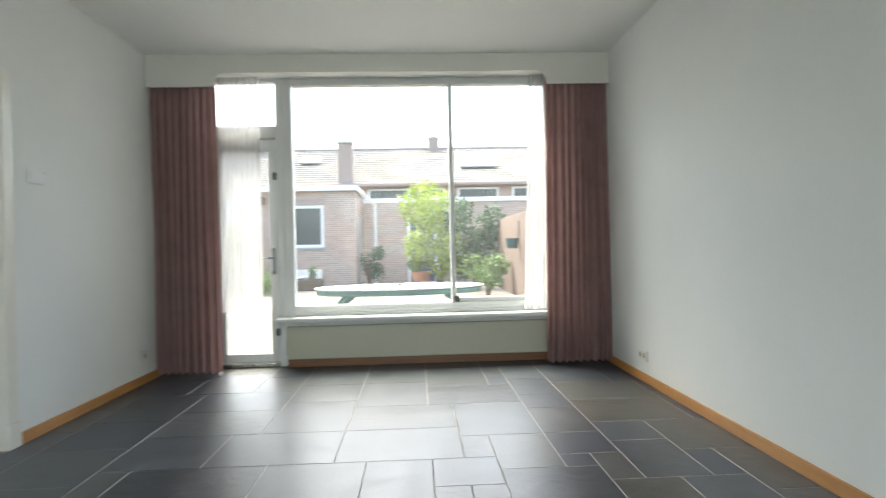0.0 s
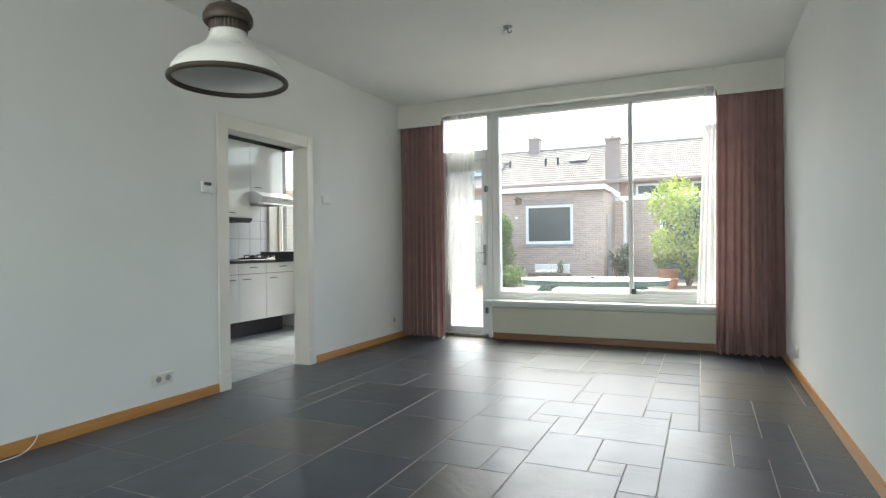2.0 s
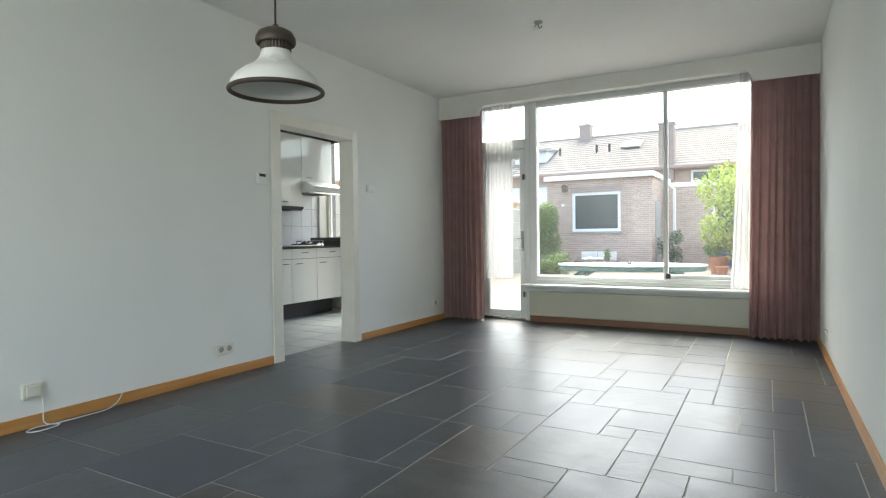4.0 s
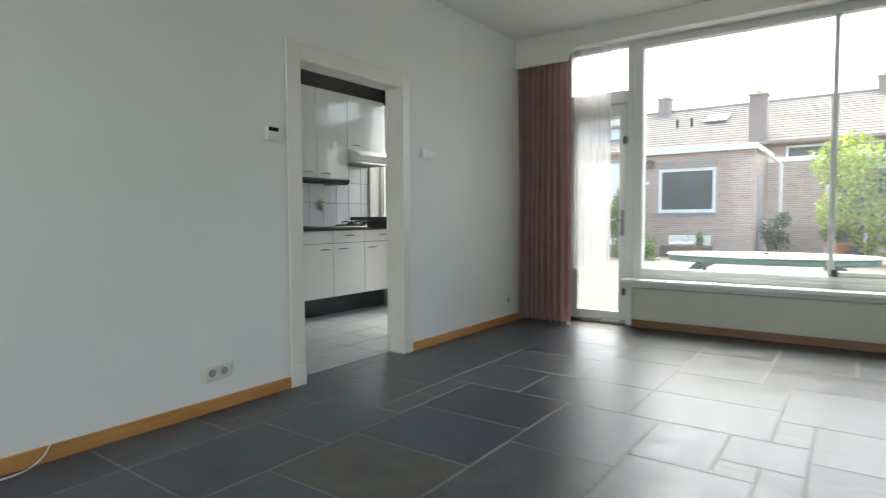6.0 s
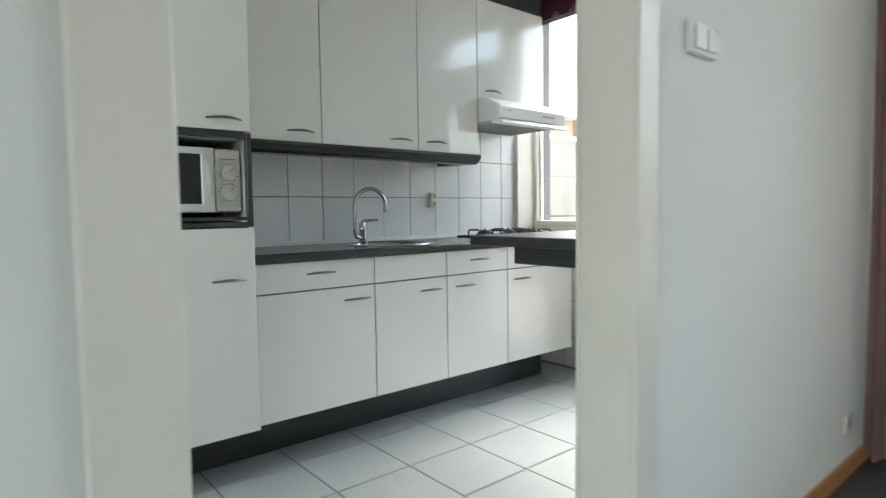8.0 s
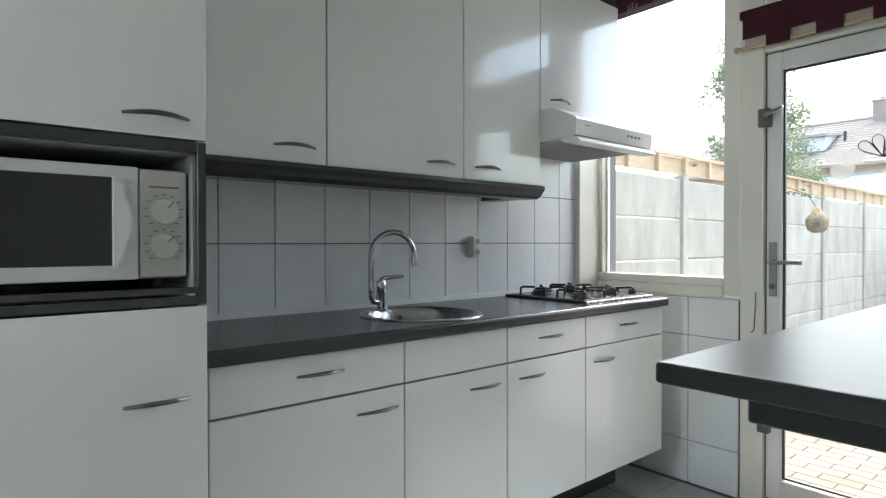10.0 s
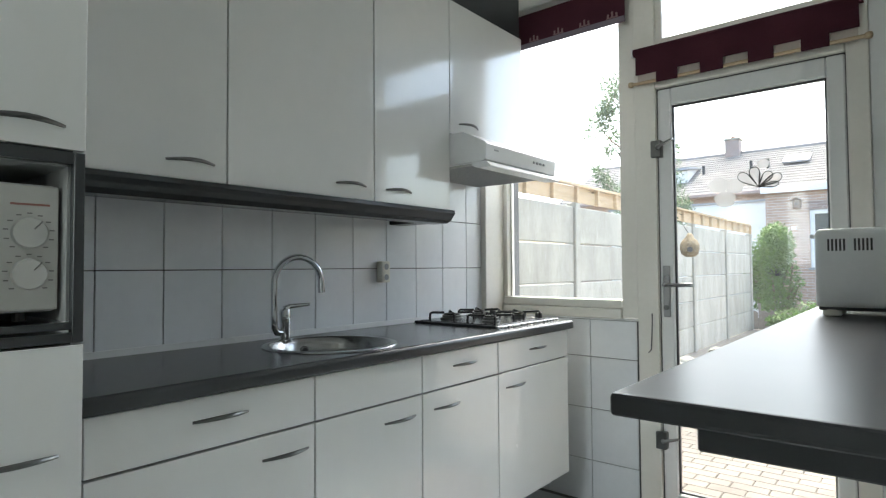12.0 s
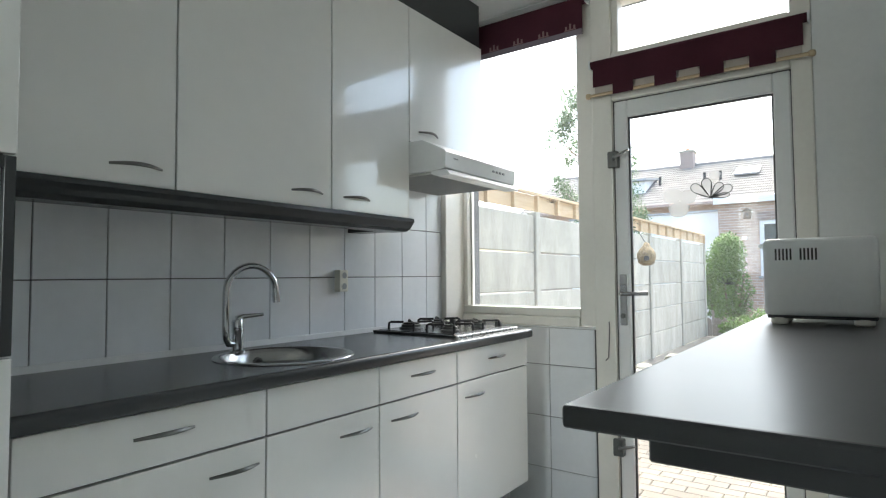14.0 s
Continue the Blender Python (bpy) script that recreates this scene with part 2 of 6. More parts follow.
M_ROD = mat("light_wood_rod", (0.52, 0.40, 0.26), (0.44, 0.33, 0.2), rough=0.5, stretch=(1, 8, 8))
M_MAT = mat("brown_doormat", (0.215, 0.145, 0.115), (0.155, 0.10, 0.08), rough=1.0, scale=12, fine=160, bump=0.9, depth=0.008)
M_STICK = cloth_material("white_film", (0.50, 0.50, 0.50), (0.44, 0.44, 0.44), 0.3, 0.55)
M_STICKD = mat("black_sticker", (0.03, 0.03, 0.03), rough=0.5, bump=0)
M_STRAW = mat("tan_straw", (0.30, 0.23, 0.13), (0.10, 0.07, 0.04), rough=0.95, scale=26, fine=90, bump=0.8, depth=0.01)
M_RED = mat("faded_red_ink", (0.35, 0.16, 0.13), rough=0.6, bump=0)
M_INK = mat("grey_ink", (0.22, 0.22, 0.21), rough=0.6, bump=0)
M_CONC = mat("weathered_concrete", (0.45, 0.425, 0.355), (0.31, 0.295, 0.24), rough=0.95, scale=4.2, fine=38, bump=0.7, vary=0.10, depth=0.008, stretch=(1, 1, 0.35))
M_PINE = mat("fresh_pine_board", (0.58, 0.44, 0.27), (0.47, 0.34, 0.2), rough=0.7, scale=3, fine=30, bump=0.15, vary=0.08, stretch=(4, 1, 10))
M_PAVER = mat("buff_clay_paver", (0.105, 0.09, 0.074), (0.07, 0.06, 0.05), rough=0.9, scale=3, fine=60, bump=0.4, vary=0.14)
M_GROUND = mat("sandy_paving", (0.15, 0.135, 0.115), (0.115, 0.105, 0.088), rough=0.95, scale=0.8, fine=14, bump=0.4, depth=0.01)
M_SAND = mat("joint_sand", (0.15, 0.13, 0.105), (0.12, 0.10, 0.08), rough=1.0, fine=150, bump=0.3)
M_BRICK = brick_material("brown_red_brick", (0.45, 0.315, 0.245), (0.36, 0.245, 0.19), (0.47, 0.44, 0.40))
M_BRICKD = brick_material("dark_brick", (0.34, 0.255, 0.22), (0.27, 0.195, 0.165), (0.38, 0.35, 0.32))
M_RTILE = mat("grey_brown_roof_tile", (0.25, 0.235, 0.22), (0.175, 0.165, 0.155), rough=0.9, scale=1.2, fine=18, bump=0.4, depth=0.01)
M_FASCIA = mat("white_fascia_paint", (0.74, 0.74, 0.73), (0.66, 0.66, 0.65), rough=0.5)
M_BLUEDOOR = mat("dark_blue_paint", (0.03, 0.05, 0.09), (0.04, 0.06, 0.1), rough=0.4)
M_TABLE = mat("pale_grey_table_cover", (0.52, 0.58, 0.60), (0.44, 0.50, 0.52), rough=0.45, scale=2, fine=30)
M_GREEN = mat("bottle_green_plastic", (0.025, 0.085, 0.085), (0.02, 0.065, 0.065), rough=0.45)
M_TERRA = mat("terracotta", (0.42, 0.19, 0.11), (0.34, 0.15, 0.085), rough=0.85, fine=60, bump=0.2)
M_BARK = mat("bark", (0.14, 0.10, 0.07), (0.09, 0.065, 0.045), rough=1.0, fine=40, bump=0.6, stretch=(1, 1, 0.3))
M_POSTWOOD = mat("weathered_grey_wood", (0.27, 0.23, 0.18), (0.18, 0.15, 0.12), rough=0.9, fine=50, bump=0.4, stretch=(1, 1, 0.25))


def leaf_material(name, c1, c2):
    m = mat(name, c1, c2, rough=0.6, scale=1.5, fine=12, bump=0.0)
    n, l = m.node_tree.nodes, m.node_tree.links
    b, out = n["Principled BSDF"], n["Material Output"]
    geo, hsv, mr = n.new("ShaderNodeNewGeometry"), n.new("ShaderNodeHueSaturation"), n.new("ShaderNodeMapRange")
    old = b.inputs["Base Color"].links[0].from_socket
    mr.inputs["To Min"].default_value, mr.inputs["To Max"].default_value = 0.65, 1.35
    l.new(geo.outputs["Random Per Island"], mr.inputs["Value"])
    l.new(mr.outputs["Result"], hsv.inputs["Value"])
    l.new(old, hsv.inputs["Color"])
    l.new(hsv.outputs["Color"], b.inputs["Base Color"])
    tl, mx = n.new("ShaderNodeBsdfTranslucent"), n.new("ShaderNodeMixShader")
    l.new(hsv.outputs["Color"], tl.inputs["Color"])
    mx.inputs[0].default_value = 0.35
    l.new(b.outputs[0], mx.inputs[1])
    l.new(tl.outputs[0], mx.inputs[2])
    l.new(mx.outputs[0], out.inputs["Surface"])
    return m


M_LEAFY = leaf_material("yellow_green_leaves", (0.30, 0.36, 0.05), (0.20, 0.28, 0.04))
M_LEAFG = leaf_material("fresh_green_leaves", (0.13, 0.21, 0.045), (0.07, 0.13, 0.03))
M_LEAFT = leaf_material("grey_green_leaves", (0.12, 0.16, 0.09), (0.08, 0.12, 0.06))
# grey-green base colour stands in for what the far panes reflect
M_PANE = mat("reflection_toned_glass", (0.07, 0.085, 0.085), (0.05, 0.06, 0.06), rough=0.06, scale=0.9, bump=0.0, rvar=0.02)
M_LEAFD = leaf_material("dark_green_leaves", (0.045, 0.09, 0.035), (0.03, 0.065, 0.025))


# ---- building blocks ----
def box(bm, x0, x1, y0, y1, z0, z1, bevel=0.0, seg=1):
    geom = bmesh.ops.create_cube(bm, size=1.0)["verts"]
    for v in geom:
        v.co = Vector((x0 + (v.co.x + 0.5) * (x1 - x0), y0 + (v.co.y + 0.5) * (y1 - y0), z0 + (v.co.z + 0.5) * (z1 - z0)))
    if bevel:
        edges = list({e for v in geom for e in v.link_edges})
        bmesh.ops.bevel(bm, geom=edges, offset=bevel, segments=seg, affect="EDGES", profile=0.6)
    return bm


def bx(x0, x1, y0, y1, z0, z1, bevel=0.0, seg=1):
    return box(bmesh.new(), x0, x1, y0, y1, z0, z1, bevel, seg)


def lathe(bm, profile, cx, cy, seg=32, wobble=0.0):
    """Turns (radius, z) pairs round the upright line at cx, cy."""
    rings = []
    for r, z in profile:
        rings.append([bm.verts.new((cx + r * math.cos(a), cy + r * math.sin(a), z)) for a in (2 * math.pi * k / seg for k in range(seg))])
    for p, q in zip(rings, rings[1:]):
        for k in range(seg):
            bm.faces.new((p[k], p[(k + 1) % seg], q[(k + 1) % seg], q[k]))
    return bm


def tube(bm, pts, r, seg=10, caps=True):
    """A round bar along pts."""
    pts = [Vector(p) for p in pts]
    rings, up = [], None
    for i, p in enumerate(pts):
        d = (pts[min(i + 1, len(pts) - 1)] - pts[max(i - 1, 0)]).normalized()
        if up is None:
            up = d.cross(Vector((0, 0, 1)))
            if up.length < 0.1:
                up = d.cross(Vector((1, 0, 0)))
        up = (up - d * up.dot(d)).normalized()
        w = d.cross(up)
        rr = r[i] if isinstance(r, (list, tuple)) else r
        rings.append([bm.verts.new(p + up * rr * math.cos(a) + w * rr * math.sin(a)) for a in (2 * math.pi * k / seg for k in range(seg))])
    for p, q in zip(rings, rings[1:]):
        for k in range(seg):
            bm.faces.new((p[k], p[(k + 1) % seg], q[(k + 1) % seg], q[k]))
    if caps:
        bm.faces.new(rings[0][::-1])
        bm.faces.new(rings[-1])
    return bm


def prism(bm, outline, axis, a, b, bevel=0.0):
    """Extrudes a flat outline of (u, v) pairs along an axis from a to b."""
    def at(u, v, w):
        return {"x": (w, u, v), "y": (u, w, v), "z": (u, v, w)}[axis]
    lo = [bm.verts.new(at(u, v, a)) for u, v in outline]
    hi = [bm.verts.new(at(u, v, b)) for u, v in outline]
    n = len(outline)
    fs = [bm.faces.new(lo), bm.faces.new(hi[::-1])]
    for k in range(n):
        fs.append(bm.faces.new((lo[k], hi[k], hi[(k + 1) % n], lo[(k + 1) % n])))
    bmesh.ops.recalc_face_normals(bm, faces=fs)
    if bevel:
        bmesh.ops.bevel(bm, geom=list({e for f in fs for e in f.edges}), offset=bevel, segments=1, affect="EDGES")
    return bm


def finish(name, bm, material, smooth=False):
    bmesh.ops.recalc_face_normals(bm, faces=bm.faces)
    me = bpy.data.meshes.new(name)
    bm.to_mesh(me)
    bm.free()
    me.materials.append(material)
    if smooth:
        me.shade_smooth()
        me.set_sharp_from_angle(angle=radians(40))
    return me


def solid(name, bm, material, label="", category="", kind="", smooth=False, group=""):
    """A thing, or piece of the setting, made of one mesh."""
    return tagged(new(name, finish(name, bm, material, smooth)), label, category, group, kind)


def structure(name, bm, material, label="", category="", smooth=False):
    return solid(name, bm, material, label, category, "structure", smooth)


def thing(name, x, y, z, label, category, group="", kind=""):
    ob = new(name)
    ob.empty_display_size = 0.05
    ob.location = (x, y, z)
    return tagged(ob, label, category, group, kind)


def part(name, bm, material, parent, label="", smooth=False):
    ob = new(name, finish(name, bm, material, smooth))
    ob.parent = parent
    if parent.type == "EMPTY":
        ob.matrix_parent_inverse = Matrix.Translation(parent.location).inverted()
    return tagged(ob, label)


def piece(name, me, parent, x, y, z):
    """One of many alike pieces on shared mesh data."""
    ob = new(name, me)
    ob.location = (x, y, z)
    ob.parent = parent
    return ob


# ---- the rooms ----
RX, CZ, WY = 3.94, 2.72, 5.40          # living room: right wall, ceiling, inner face of the garden wall
KX, KZ = -2.06, 2.60                   # kitchen: tiled wall, ceiling
WT = -0.14                             # kitchen face of the wall between the rooms
DY0, DY1, DZ = 2.43, 3.385, 1.97        # doorway
KIT = Vector((-0.065, 0.065, 0.0))     # where the kitchen's own plan starts in the world
KW = WT - KIT.x                        # the dividing wall's kitchen face in the kitchen's plan
BACK, KBACK = -3.2, 0.2

structure("floor", bx(WT, RX, BACK, 5.50, -0.06, -0.0012), M_GROUT, "pale mortar bed under dark slate floor slabs", "floor")
structure("ceiling", bx(-0.14, RX + 0.12, BACK - 0.12, 5.62, CZ, CZ + 0.15), M_CEIL, "off-white textured plaster ceiling of the living room", "ceiling")

bm = bmesh.new()
box(bm, WT, 0, BACK, DY0 - 0.02, 0, CZ)
box(bm, WT, 0, DY1 + 0.02, WY + 0.2, 0, CZ)
box(bm, WT, 0, DY0 - 0.02, DY1 + 0.02, DZ + 0.02, CZ)
structure("wall_left", bm, M_WALL, "off-white papered wall with an open doorway to the kitchen", "wall")
structure("wall_right", bx(RX, RX + 0.12, BACK, WY + 0.2, 0, CZ), M_WALL, "plain off-white papered wall", "wall")

bm = bmesh.new()                        # back wall with the street window
for a in ((WT, 0.45, 0, CZ), (3.45, RX + 0.12, 0, CZ), (0.45, 3.45, 0, 0.75), (0.45, 3.45, 2.35, CZ)):
    box(bm, a[0], a[1], BACK - 0.12, BACK, a[2], a[3])
structure("wall_back", bm, M_WALL, "off-white papered wall behind the walk", "wall")

bm = bmesh.new()                        # garden wall of the living room
for a in ((-0.14, 0.30, 0, CZ), (3.55, RX + 0.12, 0, CZ), (0.30, 3.55, 2.62, CZ), (1.046, 3.55, 0, 0.415)):
    box(bm, a[0], a[1], 5.42, 5.62, a[2], a[3])
structure("wall_garden", bm, M_WALL, "off-white wall round the wide garden window", "wall")

# ---- doorway lining ----
lining = thing("door_frame", -0.06, 2.9, 0, "cream gloss-painted wooden frame of an open doorway", "door frame", kind="structure")
for nm, b in (("jamb", (WT - 0.012, 0.0, DY0 - 0.018, DY0, 0, DZ + 0.018)), ("jamb", (WT - 0.012, 0.0, DY1, DY1 + 0.018, 0, DZ + 0.018)), ("head", (WT - 0.012, 0.0, DY0, DY1, DZ, DZ + 0.018))):
    part(nm, bx(*b, 0.002), M_TRIM, lining)
for x0, x1, inner in ((0.0, 0.016, 0.0), (WT - 0.014, WT, 0.03)):
    part("architrave", bx(x0, x1, DY0 - 0.10 - inner, DY0 + 0.004, 0.14, DZ + 0.10, 0.005, 2), M_TRIM, lining)
    part("architrave", bx(x0, x1, DY1 - 0.004, DY1 + 0.08 + inner, 0.14, DZ + 0.10, 0.005, 2), M_TRIM, lining)
    part("architrave", bx(x0, x1, DY0 + 0.0045, DY1 - 0.0045, DZ - 0.004, DZ + 0.10, 0.005, 2), M_TRIM, lining)
    part("plinth_block", bx(x0 - 0.004, x1 + 0.006, DY0 - 0.107 - inner, DY0 + 0.006, 0, 0.1385, 0.006, 2), M_TRIM, lining)
    part("plinth_block", bx(x0 - 0.004, x1 + 0.006, DY1 - 0.006, DY1 + 0.092 + inner, 0, 0.1385, 0.006, 2), M_TRIM, lining)


def skirting(name, x0, x1, y0, y1):
    return structure(name, bx(x0, x1, y0, y1, 0, 0.068, 0.004, 2), M_OAK, "varnished orange-brown wooden skirting board", "skirting")


skirting("baseboard_left_near", 0, 0.016, BACK, DY0 - 0.109)
skirting("baseboard_left_middle", 0, 0.016, DY1 + 0.094, 4.02)
skirting("baseboard_left_far", 0, 0.015, 4.022, WY)
skirting("baseboard_right", RX - 0.016, RX, BACK, 3.1)
skirting("baseboard_right_far", RX - 0.015, RX, 3.102, WY)

# ---- pelmet board with a raised middle and rounded corners ----
def pelmet_outline():
    lo, hi, x0, x1, r = 2.45, 2.565, 0.57, 3.38, 0.09
    pts = [(0.0, CZ), (0.0, lo), (x0 - 0.02, lo)]
    for k in range(7):
        a = math.pi * k / 12
        pts.append((x0 - 0.02 + r * (1 - math.cos(a)), lo + (hi - lo) * math.sin(a)))
    for k in range(7):
        a = math.pi * (6 - k) / 12
        pts.append((x1 + 0.02 - r * (1 - math.cos(a)), lo + (hi - lo) * math.sin(a)))
    return pts + [(x1 + 0.02, lo), (RX, lo), (RX, CZ)]


pts = pelmet_outline()
keep = []
for p in pts:
    if not keep or (Vector(p) - Vector(keep[-1])).length > 1e-4:
        keep.append(p)
structure("trim_pelmet", prism(bmesh.new(), keep, "y", 5.105, 5.125), M_PELMET, "cream painted pelmet board with rounded cut-out", "pelmet")

# ---- garden window of the living room ----
GY = 5.51
win = thing("window_1", 2.2, GY, 0.45, "wide white-framed garden window with one upright bar", "window", kind="structure")
F0, F1 = 5.46, 5.56
for b in ((1.045, 1.125, 0.44, 2.62), (3.45, 3.55, 0.44, 2.62)):
    part("window_frame", bx(b[0], b[1], F0, F1, b[2], b[3], 0.006, 2), M_FRAME, win)
part("window_frame", bx(1.125, 3.45, F0, F1, 2.552, 2.62, 0.005), M_FRAME, win)
part("window_frame", bx(1.125, 3.45, F0, F1, 0.44, 0.545, 0.006), M_FRAME, win)
part("mullion", bx(2.554, 2.577, F0 - 0.012, F1, 0.545, 2.552, 0.006), M_FRAME, win)
part("sash_frame", bx(2.577, 3.45, F0 + 0.015, F1 - 0.02, 0.545, 0.585, 0.004), M_FRAME, win)
part("sash_frame", bx(2.577, 2.596, F0 + 0.015, F1 - 0.02, 0.585, 2.552, 0.003), M_FRAME, win)
for a, b in ((1.125, 2.554), (2.596, 3.45)):
    g = part("pane", bx(a, b, GY, GY + 0.006, 0.545, 2.552), M_GLASS, win, "clear glass pane")
    g.visible_shadow = False
for z0 in (0.452, 0.482):
    part("sill_moulding", bx(1.13, 3.445, F0 - 0.014 + (z0 - 0.452) * 0.2, F0 - 0.0005, z0 + 0.003, z0 + 0.022, 0.003), M_FRAME, win)
part("latch", bx(2.578, 2.625, F0 - 0.01, F0 + 0.0145, 0.546, 0.60, 0.004), M_DARKP, win, "dark sliding-window latch")

sill = structure("window_sill", bx(0.99, 3.58, 5.265, 5.457, 0.420, 0.452, 0.006, 2), M_WHITEP, "white window sill board above the radiator", "sill")

# ---- garden door with fanlight ----
door = thing("door_1", 0.72, GY, 0, "white garden door with a full glass pane and fanlight", "door", kind="structure")
for b in ((0.30, 0.42, 0, 2.62), (0.98, 1.044, 0, 2.62)):
    part("door_frame_post", bx(b[0], b[1], F0, F1, b[2], b[3], 0.005), M_FRAME, door)
part("door_frame_head", bx(0.42, 0.98, F0, F1, 2.59, 2.62, 0.005), M_FRAME, door)
part("transom", bx(0.42, 0.98, F0 - 0.01, F1, 2.075, 2.19, 0.006), M_FRAME, door)
part("threshold", bx(0.42, 0.98, F0 - 0.02, F1, 0, 0.035, 0.006), M_STEEL, door)
leafp = [(0.42, 0.50, 0.04, 2.07), (0.908, 0.976, 0.04, 2.07), (0.50, 0.908, 1.955, 2.07), (0.50, 0.908, 0.04, 0.12)]
for b in leafp:
    part("leaf_frame", bx(b[0], b[1], F0 + 0.012, F1 - 0.03, b[2], b[3], 0.005), M_FRAME, door)
for b in ((0.50, 0.908, 0.12, 1.955), (0.42, 0.98, 2.19, 2.59)):
    g = part("pane", bx(b[0], b[1], GY, GY + 0.006, b[2], b[3]), M_GLASS, door, "clear glass pane")
    g.visible_shadow = False
part("handle_plate", bx(0.926, 0.957, F0 - 0.002, F0 + 0.012, 0.84, 1.08, 0.004), M_STEEL, door)
h = part("door_handle", tube(bmesh.new(), [(0.941, F0, 0.99), (0.941, F0 - 0.045, 0.99), (0.925, F0 - 0.055, 0.99), (0.83, F0 - 0.055, 0.99)], 0.009), M_STEEL, door, "steel lever handle", True)
for z in (0.285, 1.70):
    hg = part("hinge", bx(0.945, 0.992, F0 - 0.012, F0 + 0.014, z, z + 0.06, 0.004), M_STEEL, door)
    part("hinge_pin", tube(bmesh.new(), [(0.968, F0 - 0.016, z - 0.006), (0.968, F0 - 0.016, z + 0.066)], 0.008), M_DARKP, hg)

# ---- radiator under the sill ----
rad = thing("radiator", 2.1, 5.34, 0.05, "cream flat-panel radiator on the wall under the window sill", "radiator")
part("panel", bx(1.07, 3.56, 5.345, 5.365, 0.08, 0.372, 0.008, 2), M_RAD, rad)
for b in ((1.075, 3.555, 0.085, 0.10), (1.075, 3.555, 0.352, 0.367), (1.075, 1.092, 0.1005, 0.3515), (3.538, 3.555, 0.1005, 0.3515)):
    part("pressed_edge", bx(b[0], b[1], 5.3405, 5.3447, b[2], b[3], 0.0015), M_RAD, rad)
part("valve", tube(bmesh.new(), [(1.062, 5.36, 0.03), (1.062, 5.36, 0.11)], 0.012, 12), M_WHITEP, rad, "white radiator valve", True)
part("grille", bx(1.07, 3.56, 5.366, 5.395, 0.36, 0.372, 0.002), M_RAD, rad)
part("back_panel", bx(1.05, 3.54, 5.396, 5.41, 0.085, 0.36, 0.006), M_RAD, rad)
for x in (1.3, 2.2, 3.2):
    part("bracket", bx(x, x + 0.03, 5.408, 5.42, 0.12, 0.33), M_RAD, rad)
structure("baseboard_window", bx(1.05, 3.9, 5.40, 5.419, 0, 0.085, 0.004), M_OAKDARK, "dark brown skirting board below the radiator", "skirting")

# ---- kitchen: its plan is moved as one by KIT ----
KITCHEN_FROM = set(bpy.data.objects)
structure("floor_kitchen", bx(KX, KW - 0.001, KBACK, 5.50, -0.06, -0.004), M_KGROUT, "dark grout under pale grey kitchen tiles", "floor")
bm = bmesh.new()
for k in range(20):
    y0 = KBACK + k * 0.27
    y1 = min(y0 + 0.262, 5.60)
    if y1 > y0:
        box(bm, KX - 0.1, KW, y0, y1, KZ, KZ + 0.02, 0.004)
box(bm, KX - 0.1, KW, KBACK, 5.6, KZ + 0.012, KZ + 0.15)
structure("ceiling_kitchen", bm, M_FRAME, "white painted board ceiling with fine grooves", "ceiling")

structure("wall_kitchen_tiled", bx(KX - 0.2, KX - 0.009, KBACK, 5.62, 0, KZ), M_WGROUT, "grey grout behind glazed white wall tiles", "wall")
# unseen wall; its opening is made up to hold the fill lamp
bm = bmesh.new()
for a in ((KX - 0.2, -1.55, 0, KZ), (-0.75, KW, 0, KZ), (-1.55, -0.75, 0, 1.2), (-1.55, -0.75, 2.2, KZ)):
    box(bm, a[0], a[1], KBACK - 0.12, KBACK, a[2], a[3])
structure("wall_kitchen_back", bm, M_WALL, "plain white kitchen wall", "wall")
bm = bmesh.new()
box(bm, KX - 0.2, -1.27, 5.41, 5.60, -0.1, 0.925)
box(bm, -0.34, KW, 5.40, 5.60, -0.1, KZ)
box(bm, KX - 0.2, KW, 5.42, 5.60, 2.58, CZ + 0.1)
structure("wall_kitchen_garden", bm, M_WGROUT, "low tiled wall under the kitchen window", "wall")
structure("wall_kitchen_panel", bx(-0.335, KW - 0.002, 5.385, 5.40, 0, KZ, 0.002), M_FRAME, "white painted panel beside the kitchen door", "wall")

# ---- kitchen units ----
FX = -1.52
M_LINING = mat("grey_niche_lining", (0.34, 0.35, 0.34), (0.29, 0.30, 0.29), rough=0.5, bump=0.03)
# melamine darkened in colour so the gaps between fronts look shaded
M_GAPSHADE = mat("gap_shade_melamine", (0.20, 0.20, 0.19), (0.16, 0.16, 0.155), rough=0.6, bump=0.03)


def bow_handle(parent, x, y0, y1, z, name="handle"):
    """A slim bowed bar on two feet."""
    n, pts = 9, []
    for k in range(n):
        u = k / (n - 1)
        pts.append((x + 0.006 + 0.022 * math.sin(math.pi * u), y0 + (y1 - y0) * u, z + 0.004 * math.sin(math.pi * u)))
    r = [0.0035 + 0.0025 * math.sin(math.pi * k / (n - 1)) for k in range(n)]
    return part(name, tube(bmesh.new(), pts, r, 8), M_HANDLE, parent, "slim bowed nickel handle", True)


